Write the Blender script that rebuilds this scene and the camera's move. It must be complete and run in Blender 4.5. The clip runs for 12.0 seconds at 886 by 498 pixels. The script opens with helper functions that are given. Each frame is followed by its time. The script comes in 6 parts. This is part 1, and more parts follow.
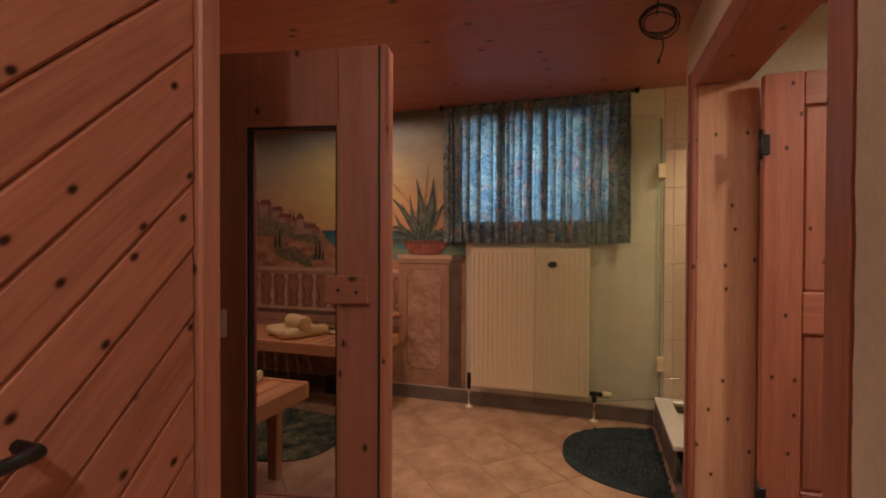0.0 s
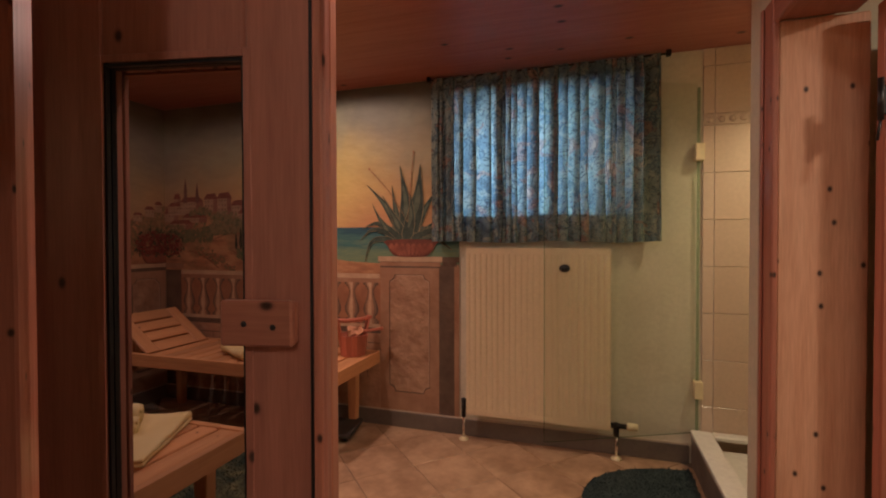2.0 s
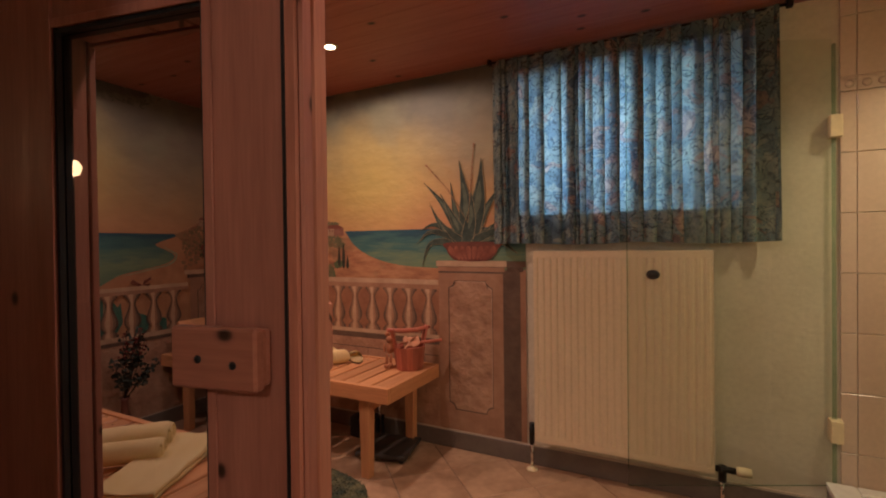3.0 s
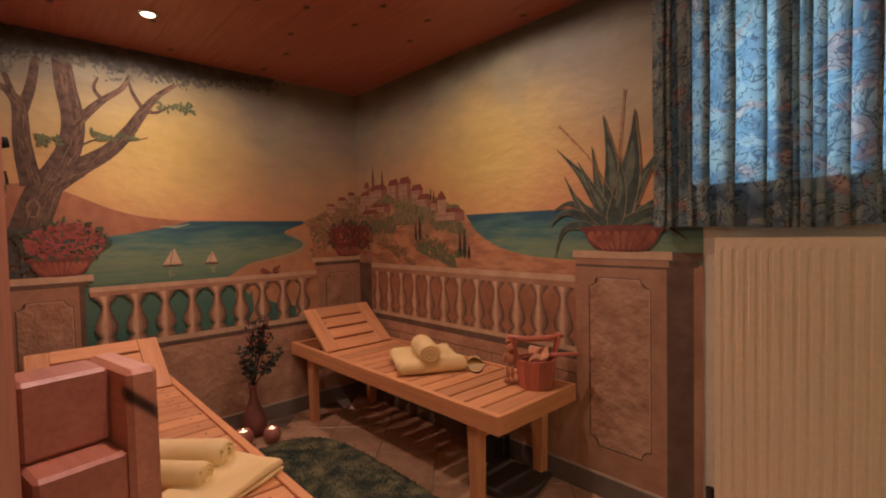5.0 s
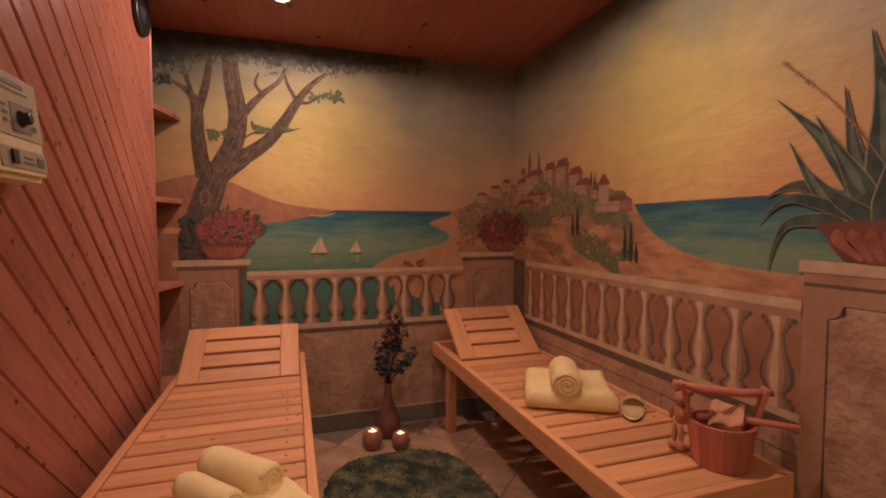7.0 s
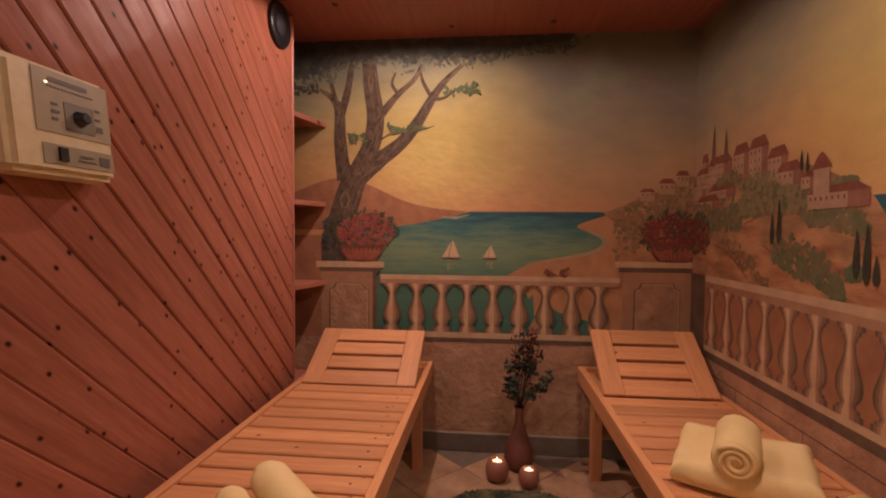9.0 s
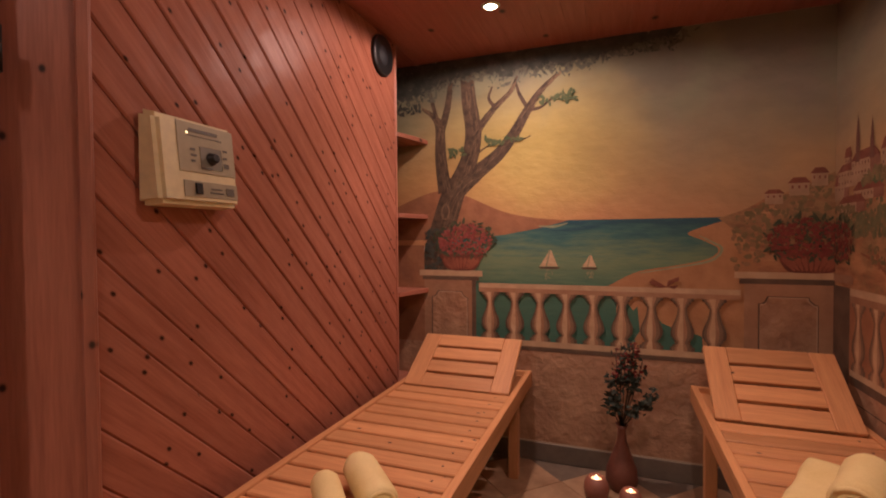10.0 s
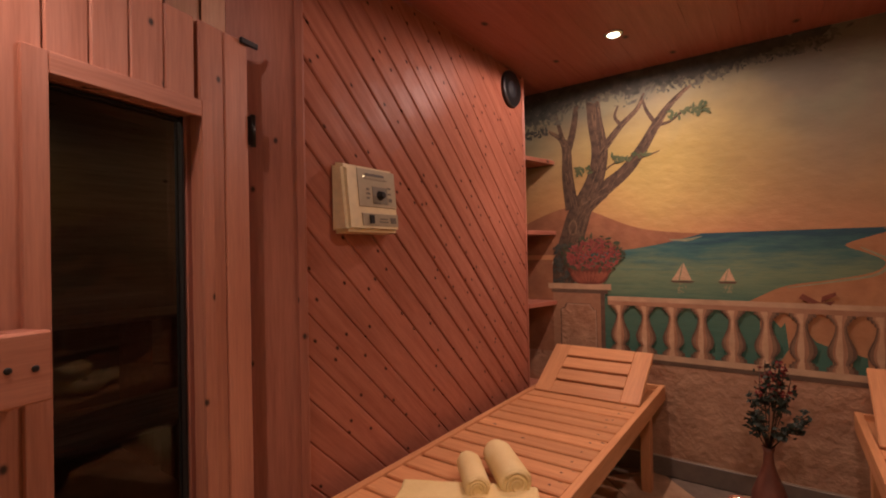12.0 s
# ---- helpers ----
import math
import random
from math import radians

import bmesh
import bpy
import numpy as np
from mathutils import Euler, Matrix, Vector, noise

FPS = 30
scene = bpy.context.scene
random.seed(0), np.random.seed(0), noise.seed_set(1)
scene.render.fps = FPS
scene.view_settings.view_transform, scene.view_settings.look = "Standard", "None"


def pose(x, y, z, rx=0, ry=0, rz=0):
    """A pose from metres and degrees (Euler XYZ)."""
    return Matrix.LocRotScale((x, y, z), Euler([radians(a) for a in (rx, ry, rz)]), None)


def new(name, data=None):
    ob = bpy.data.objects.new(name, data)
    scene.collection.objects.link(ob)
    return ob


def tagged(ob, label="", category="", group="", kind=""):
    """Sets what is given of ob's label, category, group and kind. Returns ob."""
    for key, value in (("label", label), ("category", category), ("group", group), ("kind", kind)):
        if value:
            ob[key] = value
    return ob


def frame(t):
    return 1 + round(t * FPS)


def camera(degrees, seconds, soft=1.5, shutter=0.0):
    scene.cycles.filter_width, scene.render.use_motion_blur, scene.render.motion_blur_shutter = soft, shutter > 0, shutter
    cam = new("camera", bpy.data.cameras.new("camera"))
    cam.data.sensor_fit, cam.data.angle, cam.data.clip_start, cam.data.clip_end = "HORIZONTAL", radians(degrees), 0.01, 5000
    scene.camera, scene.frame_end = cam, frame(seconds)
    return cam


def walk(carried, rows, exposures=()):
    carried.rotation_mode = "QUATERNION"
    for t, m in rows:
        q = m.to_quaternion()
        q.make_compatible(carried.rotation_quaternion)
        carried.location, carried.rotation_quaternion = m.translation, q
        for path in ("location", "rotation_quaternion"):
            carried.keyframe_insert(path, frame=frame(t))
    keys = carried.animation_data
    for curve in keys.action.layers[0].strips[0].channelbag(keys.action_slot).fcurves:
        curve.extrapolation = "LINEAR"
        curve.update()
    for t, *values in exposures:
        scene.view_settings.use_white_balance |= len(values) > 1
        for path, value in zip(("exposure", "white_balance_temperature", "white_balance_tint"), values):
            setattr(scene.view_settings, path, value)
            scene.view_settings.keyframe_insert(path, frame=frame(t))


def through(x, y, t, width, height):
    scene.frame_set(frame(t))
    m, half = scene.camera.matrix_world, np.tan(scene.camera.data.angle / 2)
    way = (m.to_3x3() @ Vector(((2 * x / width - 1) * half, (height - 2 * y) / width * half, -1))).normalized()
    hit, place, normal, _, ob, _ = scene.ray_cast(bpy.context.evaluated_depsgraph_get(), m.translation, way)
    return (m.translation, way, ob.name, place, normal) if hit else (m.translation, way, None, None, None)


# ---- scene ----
cam = camera(87.0, 12.0, soft=2.0)
# seconds, eye (x, y, z), turn (rx, ry, rz) in degrees
PATH = [
    (0.0, 1.035, 1.545, 1.187, 89.32, -0.20, 18.15),
    (0.5, 1.040, 1.646, 1.185, 89.51, -0.72, 18.77),
    (1.0, 1.008, 1.784, 1.173, 89.57, -1.13, 18.15),
    (1.5, 0.964, 1.961, 1.181, 89.33, -0.82, 17.64),
    (2.0, 0.901, 2.109, 1.197, 89.05, 0.13, 17.72),
    (2.5, 0.870, 2.260, 1.205, 88.99, 0.58, 20.87),
    (3.0, 0.875, 2.421, 1.198, 89.39, 0.67, 27.09),
    (5.0, 0.743, 2.995, 1.199, 87.84, 1.25, 47.36),
    (5.5, 0.672, 3.114, 1.190, 87.85, 2.00, 53.18),
    (6.0, 0.625, 3.253, 1.193, 87.55, 2.27, 59.65),
    (6.5, 0.581, 3.388, 1.198, 87.37, 1.15, 66.39),
    (8.5, 0.297, 3.774, 1.167, 87.65, -0.86, 87.98),
    (9.0, 0.254, 3.853, 1.181, 87.91, -0.43, 95.59),
    (9.5, 0.253, 3.953, 1.197, 88.28, -0.29, 103.93),
    (10.0, 0.282, 3.992, 1.202, 88.64, 0.42, 110.43),
    (10.5, 0.329, 4.010, 1.203, 88.97, 1.07, 115.83),
    (11.0, 0.381, 4.022, 1.205, 89.42, 1.33, 119.75),
    (11.5, 0.436, 4.053, 1.211, 90.13, 1.30, 122.98),
    (12.0, 0.489, 4.086, 1.217, 90.46, 1.16, 126.05),
]
walk(cam, [(t, pose(x, y, z, rx, ry, rz)) for t, x, y, z, rx, ry, rz in PATH])

# ---- world, lights, exposure ----
scene.view_settings.exposure = 0.0
world = bpy.data.worlds.new("world")
scene.world = world
world.use_nodes = True
world.node_tree.nodes["Background"].inputs[0].default_value = (0.45, 0.6, 0.9, 1)
world.node_tree.nodes["Background"].inputs[1].default_value = 0.02

WEST, NORTH, PLANK, CABIN, EAST, CEIL = -2.236, 4.888, 2.912, 0.43, 1.45, 2.205
WARM = (1.0, 0.67, 0.59)
# the last lamp is unseen, added in the passage to brighten it
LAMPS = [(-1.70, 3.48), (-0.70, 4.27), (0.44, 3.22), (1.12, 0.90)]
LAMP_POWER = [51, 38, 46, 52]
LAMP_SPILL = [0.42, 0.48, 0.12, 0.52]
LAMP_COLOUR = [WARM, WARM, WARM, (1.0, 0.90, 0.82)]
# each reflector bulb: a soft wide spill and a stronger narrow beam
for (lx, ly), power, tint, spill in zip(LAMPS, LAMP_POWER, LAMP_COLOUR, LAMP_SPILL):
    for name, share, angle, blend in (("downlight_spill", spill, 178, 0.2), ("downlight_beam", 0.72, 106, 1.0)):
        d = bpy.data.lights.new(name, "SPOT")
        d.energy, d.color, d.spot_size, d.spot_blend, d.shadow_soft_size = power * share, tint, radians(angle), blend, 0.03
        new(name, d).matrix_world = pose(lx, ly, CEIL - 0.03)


def area(name, m, sx, sy, power, colour):
    d = bpy.data.lights.new(name, "AREA")
    d.shape, d.size, d.size_y, d.energy, d.color = "RECTANGLE", sx, sy, power, colour
    new(name, d).matrix_world = m


# the lamp of the shower and of the room beyond the pine door
d = bpy.data.lights.new("shower_lamp", "SPOT")
d.energy, d.color, d.spot_size, d.spot_blend, d.shadow_soft_size = 33, (1.0, 0.80, 0.52), radians(130), 0.9, 0.03
new("shower_lamp", d).matrix_world = pose(1.90, 4.36, 2.17)
area("side_room_lamp", pose(2.45, 2.99, 2.10), 0.12, 0.12, 15, (1.0, 0.82, 0.66))

# ---- materials ----


def nodes_of(name):
    m = bpy.data.materials.new(name)
    m.use_nodes = True
    return m, m.node_tree.nodes, m.node_tree.links, m.node_tree.nodes["Principled BSDF"]


def rgb(c):
    return (c[0], c[1], c[2], 1)


def mix(n, l, fac, a, b, blend="MIX"):
    x = n.new("ShaderNodeMix")
    x.data_type, x.blend_type = "RGBA", blend
    for sock, v in ((x.inputs[0], fac), (x.inputs[6], a), (x.inputs[7], b)):
        if isinstance(v, (int, float)):
            sock.default_value = v
        elif isinstance(v, tuple):
            sock.default_value = rgb(v)
        else:
            l.new(v, sock)
    return x.outputs[2]


def math_node(n, l, op, a, b=0.0, clamp=False):
    x = n.new("ShaderNodeMath")
    x.operation, x.use_clamp = op, clamp
    for sock, v in ((x.inputs[0], a), (x.inputs[1], b)):
        if isinstance(v, (int, float)):
            sock.default_value = v
        else:
            l.new(v, sock)
    return x.outputs[0]


def noise_of(n, l, vec, scale, detail=4, rough=0.55):
    x = n.new("ShaderNodeTexNoise")
    x.inputs["Scale"].default_value, x.inputs["Detail"].default_value, x.inputs["Roughness"].default_value = scale, detail, rough
    l.new(vec, x.inputs["Vector"])
    return x.outputs["Fac"]


def ramp_of(n, l, fac, *stops):
    x = n.new("ShaderNodeValToRGB")
    e = x.color_ramp.elements
    while len(e) < len(stops):
        e.new(0.5)
    for k, (p, c) in zip(e, stops):
        k.position, k.color = p, rgb(c) if isinstance(c, tuple) else (c, c, c, 1)
    l.new(fac, x.inputs[0])
    return x.outputs[0]


def bump_of(n, l, bsdf, height, strength, distance=0.01):
    b = n.new("ShaderNodeBump")
    b.inputs["Strength"].default_value, b.inputs["Distance"].default_value = strength, distance
    l.new(height, b.inputs["Height"])
    l.new(b.outputs[0], bsdf.inputs["Normal"])


def coords(n, l, which="Object", scale=(1, 1, 1), offset=True):
    t = n.new("ShaderNodeTexCoord")
    v = t.outputs[which]
    if offset:
        i = n.new("ShaderNodeObjectInfo")
        a = n.new("ShaderNodeVectorMath")
        a.operation = "MULTIPLY_ADD"
        l.new(i.outputs["Random"], a.inputs[0])
        a.inputs[1].default_value = (17.0, 31.0, 23.0)
        l.new(v, a.inputs[2])
        v = a.outputs[0]
    m = n.new("ShaderNodeMapping")
    m.inputs["Scale"].default_value = scale
    l.new(v, m.inputs["Vector"])
    return m.outputs[0]


def wood(name, dark, light, axis="x", rough=0.42, knots=0.5, knot_scale=6.0, vary=0.16, wavy=0.0):
    """Pine: grain along one local axis, dark knots, and a tint for each piece."""
    m, n, l, b = nodes_of(name)
    long = {"x": (0.9, 16, 16), "y": (16, 0.9, 16), "z": (16, 16, 0.9)}[axis]
    g = noise_of(n, l, coords(n, l, scale=long), 2.2, 6, 0.6)
    fine = noise_of(n, l, coords(n, l, scale=tuple(6 * s for s in long)), 2.0, 3)
    colour = ramp_of(n, l, g, (0.3, dark), (0.62, light))
    colour = mix(n, l, 0.25, colour, ramp_of(n, l, fine, (0.35, tuple(0.6 * v for v in dark)), (0.65, light)))
    big = noise_of(n, l, coords(n, l), 1.7, 2)
    colour = mix(n, l, math_node(n, l, "MULTIPLY", big, 0.35), colour, tuple(0.62 * v for v in dark))
    info = n.new("ShaderNodeObjectInfo")
    tint = ramp_of(n, l, info.outputs["Random"], (0.0, 0.96 - vary), (1.0, 0.96 + vary))
    colour = mix(n, l, 1.0, colour, tint, "MULTIPLY")
    if knots:
        v = n.new("ShaderNodeTexVoronoi")
        v.voronoi_dimensions = "2D"
        v.inputs["Scale"].default_value = knot_scale
        xyz, flat = n.new("ShaderNodeSeparateXYZ"), n.new("ShaderNodeCombineXYZ")
        l.new(coords(n, l), xyz.inputs[0])
        o = {"x": (0, 1, 2), "y": (1, 0, 2), "z": (2, 0, 1)}[axis]
        l.new(math_node(n, l, "MULTIPLY", xyz.outputs[o[0]], 0.7), flat.inputs[0])
        l.new(math_node(n, l, "ADD", xyz.outputs[o[1]], xyz.outputs[o[2]]), flat.inputs[1])
        l.new(flat.outputs[0], v.inputs["Vector"])
        sep = n.new("ShaderNodeSeparateColor")
        l.new(v.outputs["Color"], sep.inputs[0])
        keep = math_node(n, l, "LESS_THAN", sep.outputs[0], knots)
        spot = ramp_of(n, l, v.outputs["Distance"], (0.03, 1.0), (0.055, 0.75), (0.075, 0.25), (0.11, 0.0))
        colour = mix(n, l, math_node(n, l, "MULTIPLY", keep, spot), colour, (0.035, 0.014, 0.008))
    l.new(colour, b.inputs["Base Color"])
    l.new(ramp_of(n, l, g, (0.2, rough + 0.12), (0.8, rough - 0.06)), b.inputs["Roughness"])
    height = math_node(n, l, "ADD", fine, math_node(n, l, "MULTIPLY", noise_of(n, l, coords(n, l), 7.0, 2), wavy)) if wavy else fine
    bump_of(n, l, b, height, 0.12, 0.003)
    return m


def surface(name, a, b2, rough=0.6, scale=8.0, bump=0.15, metal=0.0, fine=60.0, distance=0.004, offset=True):
    """Two tints at a coarse scale with a fine grain."""
    m, n, l, b = nodes_of(name)
    c = coords(n, l, offset=offset)
    g, f = noise_of(n, l, c, scale, 5), noise_of(n, l, c, fine, 3)
    colour = ramp_of(n, l, g, (0.32, a), (0.68, b2))
    colour = mix(n, l, 0.22, colour, ramp_of(n, l, f, (0.3, tuple(0.7 * v for v in a)), (0.7, b2)))
    l.new(colour, b.inputs["Base Color"])
    l.new(ramp_of(n, l, g, (0.2, min(1, rough + 0.1)), (0.8, max(0.03, rough - 0.08))), b.inputs["Roughness"])
    b.inputs["Metallic"].default_value = metal
    if bump:
        bump_of(n, l, b, math_node(n, l, "ADD", g, f), bump, distance)
    return m


def plain(name, c, rough=0.5, metal=0.0):
    m, n, l, b = nodes_of(name)
    f = noise_of(n, l, coords(n, l), 40, 3)
    l.new(ramp_of(n, l, f, (0.3, tuple(0.88 * v for v in c)), (0.7, c)), b.inputs["Base Color"])
    b.inputs["Roughness"].default_value, b.inputs["Metallic"].default_value = rough, metal
    return m


def glow(name, c, strength):
    m, n, l, b = nodes_of(name)
    b.inputs["Base Color"].default_value = rgb((0.8, 0.8, 0.8))
    b.inputs["Emission Color"].default_value, b.inputs["Emission Strength"].default_value = rgb(c), strength
    return m


def glass(name, c, rough=0.02):
    """Thin sheet glass: clear, with a Fresnel gloss."""
    m, n, l, b = nodes_of(name)
    out = n["Material Output"]
    t, g, mx, fr = n.new("ShaderNodeBsdfTransparent"), n.new("ShaderNodeBsdfGlossy"), n.new("ShaderNodeMixShader"), n.new("ShaderNodeLayerWeight")
    t.inputs[0].default_value, g.inputs["Roughness"].default_value = rgb(c), rough
    gloss = math_node(n, l, "ADD", 0.045, math_node(n, l, "MULTIPLY", math_node(n, l, "POWER", fr.outputs["Facing"], 4.0), 0.8))
    l.new(gloss, mx.inputs[0]), l.new(t.outputs[0], mx.inputs[1]), l.new(g.outputs[0], mx.inputs[2])
    l.new(mx.outputs[0], out.inputs[0])
    return m


RED_D, RED_L = (0.365, 0.128, 0.080), (0.53, 0.210, 0.137)
pine_wall = wood("stained_pine_boards", RED_D, RED_L, "x", 0.34, 0.55, 13, 0.07, 26.0)
pine_wall.node_tree.nodes["Principled BSDF"].inputs["Specular IOR Level"].default_value = 0.08
pine_x = wood("stained_pine_lying", RED_D, RED_L, "x", 0.4, 0.2, 7)
pine_y = wood("stained_pine_across", RED_D, RED_L, "y", 0.4, 0.2, 7)
pine_z = wood("stained_pine_upright", RED_D, RED_L, "z", 0.4, 0.34, 11)
pine_up = wood("stained_pine_panel_upright", RED_D, RED_L, "y", 0.4, 0.34, 11)
door_pine_up = wood("light_pine_panel_upright", (0.60, 0.29, 0.165), (0.76, 0.43, 0.26), "y", 0.45, 0.4, 11)
pine_ceil = wood("ceiling_pine", (0.38, 0.124, 0.090), (0.46, 0.162, 0.120), "x", 0.42, 0.3, 5, 0.05)
door_pine = wood("light_pine_upright", (0.62, 0.31, 0.18), (0.78, 0.46, 0.29), "z", 0.45, 0.4, 11)
# door pine's light put in its colour: lit inner boards, shaded outer face
door_board = wood("lit_toned_pine_boards", (0.46, 0.180, 0.108), (0.63, 0.280, 0.178), "z", 0.42, 0.34, 11, 0.06)
door_board_x = wood("lit_toned_pine_rails", (0.46, 0.180, 0.108), (0.63, 0.280, 0.178), "x", 0.42, 0.1, 11, 0.06)
door_front = wood("shade_toned_pine_face", (0.36, 0.136, 0.093), (0.47, 0.192, 0.134), "z", 0.42, 0.25, 8, 0.03)
beech_x = wood("beech_lying", (0.66, 0.296, 0.124), (0.82, 0.412, 0.184), "x", 0.42, 0.0)
beech_y = wood("beech_across", (0.66, 0.296, 0.124), (0.82, 0.412, 0.184), "y", 0.42, 0.05, 13)
beech_z = wood("beech_upright", (0.58, 0.26, 0.108), (0.72, 0.36, 0.16), "z", 0.45, 0.0)
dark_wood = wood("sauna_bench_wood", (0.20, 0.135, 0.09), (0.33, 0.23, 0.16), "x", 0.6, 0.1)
plaster = surface("cream_plaster", (0.60, 0.55, 0.40), (0.72, 0.66, 0.50), 0.8, 3, 0.35, fine=45, distance=0.006)
white_metal = surface("cream_enamel", (0.72, 0.60, 0.38), (0.79, 0.66, 0.43), 0.35, 2, 0.03)
tile_mat = surface("terracotta_tile", (0.30, 0.175, 0.10), (0.54, 0.35, 0.21), 0.34, 7, 0.22, fine=26)
grout = surface("grey_grout", (0.16, 0.12, 0.09), (0.22, 0.17, 0.12), 0.9, 12, 0.2)
skirting = surface("dark_grey_tile", (0.12, 0.10, 0.08), (0.19, 0.155, 0.12), 0.4, 6, 0.05)
wall_tile = surface("cream_wall_tile", (0.62, 0.48, 0.36), (0.68, 0.54, 0.41), 0.16, 3, 0.02)
tile_joint = surface("white_joint", (0.7, 0.64, 0.54), (0.76, 0.7, 0.6), 0.8, 12, 0.1)
black = plain("black_plastic", (0.012, 0.012, 0.013), 0.4)
dark_metal = plain("dark_metal", (0.03, 0.026, 0.022), 0.35, 0.8)
chrome = plain("chrome", (0.75, 0.72, 0.68), 0.18, 1.0)
white_plastic = plain("white_plastic", (0.82, 0.70, 0.42), 0.4)
enamel_white = plain("white_acrylic", (0.82, 0.80, 0.72), 0.2)
terry = surface("cream_terry_cloth", (0.78, 0.59, 0.26), (0.88, 0.70, 0.35), 0.95, 7, 0.5, fine=260, distance=0.004)


def rug_cloth(name):
    """Shaggy pile: olive ground with dark leafy clumps."""
    m, n, l, b = nodes_of(name)
    c = coords(n, l, offset=False)
    leaf, fine = noise_of(n, l, c, 9.5, 3, 0.6), noise_of(n, l, c, 90, 3)
    col = ramp_of(n, l, leaf, (0.38, (0.026, 0.042, 0.028)), (0.50, (0.085, 0.094, 0.05)), (0.60, (0.16, 0.152, 0.075)), (0.78, (0.25, 0.225, 0.11)))
    col = mix(n, l, 0.5, col, mix(n, l, 1.0, col, ramp_of(n, l, fine, (0.3, 0.35), (0.7, 1.4)), "MULTIPLY"))
    l.new(col, b.inputs["Base Color"])
    b.inputs["Roughness"].default_value = 1.0
    bump_of(n, l, b, fine, 0.8, 0.01)
    return m


rug_mat = rug_cloth("green_shaggy_rug")
rug_dark = surface("blue_green_shaggy_rug", (0.016, 0.036, 0.040), (0.055, 0.085, 0.075), 1.0, 10, 1.0, fine=140, distance=0.02)
clay = surface("terracotta_clay", (0.30, 0.11, 0.075), (0.42, 0.17, 0.115), 0.5, 8, 0.1)
vase_clay = surface("dark_clay", (0.14, 0.05, 0.034), (0.22, 0.08, 0.052), 0.55, 8, 0.1)
tub_mat = wood("red_stained_tub", (0.50, 0.145, 0.088), (0.62, 0.205, 0.128), "z", 0.4, 0.0)
lamp_glass = glow("lamp_lens", (1.0, 0.86, 0.62), 14)
flame_mat = glow("candle_flame", (1.0, 0.72, 0.4), 9)
door_glass = glass("smoked_door_glass", (0.44, 0.45, 0.48))
shower_glass = glass("green_shower_glass", (0.90, 0.935, 0.885))
pane_glass = glass("window_glass", (0.95, 0.97, 1.0))
sky_glow = glow("overcast_daylight", (0.40, 0.62, 1.0), 6.6)

# ---- mesh helpers ----


def box(bm, x0, x1, y0, y1, z0, z1, bevel=0.0, mat=0, seg=1):
    r = bmesh.ops.create_cube(bm, size=1.0, matrix=Matrix.Translation(((x0 + x1) / 2, (y0 + y1) / 2, (z0 + z1) / 2)) @ Matrix.Diagonal((abs(x1 - x0), abs(y1 - y0), abs(z1 - z0), 1)))
    faces = {f for v in r["verts"] for f in v.link_faces}
    if bevel:
        edges = list({e for v in r["verts"] for e in v.link_edges})
        out = bmesh.ops.bevel(bm, geom=edges, offset=bevel, segments=seg, affect="EDGES", profile=0.7)
        faces = {f for f in out["faces"]} | {f for f in faces if f.is_valid}
    for f in faces:
        f.material_index = mat
    return r["verts"]


def lathe(bm, profile, centre=(0, 0, 0), steps=24, mat=0, m=None):
    """A turned shape from (radius, height) pairs."""
    rings = []
    for r, z in profile:
        ring = []
        for k in range(steps):
            a = 2 * math.pi * k / steps
            p = Vector((r * math.cos(a), r * math.sin(a), z))
            ring.append(bm.verts.new((m @ p) if m else p + Vector(centre)))
        rings.append(ring)
    for a, b in zip(rings, rings[1:]):
        for k in range(steps):
            f = bm.faces.new((a[k], a[(k + 1) % steps], b[(k + 1) % steps], b[k]))
            f.smooth, f.material_index = True, mat
    for ring, flip in ((rings[0], True), (rings[-1], False)):
        f = bm.faces.new(ring[::-1] if flip else ring)
        f.material_index = mat


def tube(bm, pts, radius, sides=8, mat=0):
    """A round bar along points; radius may be one number or one for each point."""
    rings, radii = [], radius if isinstance(radius, (list, tuple)) else [radius] * len(pts)
    pts = [Vector(p) for p in pts]
    for k, p in enumerate(pts):
        d = (pts[min(k + 1, len(pts) - 1)] - pts[max(k - 1, 0)]).normalized()
        u = d.orthogonal().normalized() if k == 0 else (u - d * u.dot(d)).normalized()
        w = d.cross(u)
        rings.append([bm.verts.new(p + radii[k] * (u * math.cos(a) + w * math.sin(a))) for a in (2 * math.pi * j / sides for j in range(sides))])
    for a, b in zip(rings, rings[1:]):
        for j in range(sides):
            f = bm.faces.new((a[j], a[(j + 1) % sides], b[(j + 1) % sides], b[j]))
            f.smooth, f.material_index = True, mat
    bm.faces.new(rings[0][::-1]).material_index = mat
    bm.faces.new(rings[-1]).material_index = mat


def thing(name, at, label, category="", group="", kind=""):
    ob = new(name)
    ob.location, ob.empty_display_size = at, 0.1
    return tagged(ob, label, category, group, kind)


def part(name, bm, material, parent=None, label="", m=None):
    """Link a bmesh as one mesh object, under a thing or part or by itself."""
    mesh = bm
    if isinstance(bm, bmesh.types.BMesh):
        mesh = bpy.data.meshes.new(name)
        bmesh.ops.recalc_face_normals(bm, faces=bm.faces)
        bm.to_mesh(mesh)
        bm.free()
        for k in material if isinstance(material, (list, tuple)) else [material]:
            mesh.materials.append(k)
    ob = new(name, mesh)
    if m is not None:
        ob.matrix_basis = m
    if parent is not None:
        ob.parent = parent
        ob.matrix_parent_inverse = base_of(parent).inverted()
    return tagged(ob, label)


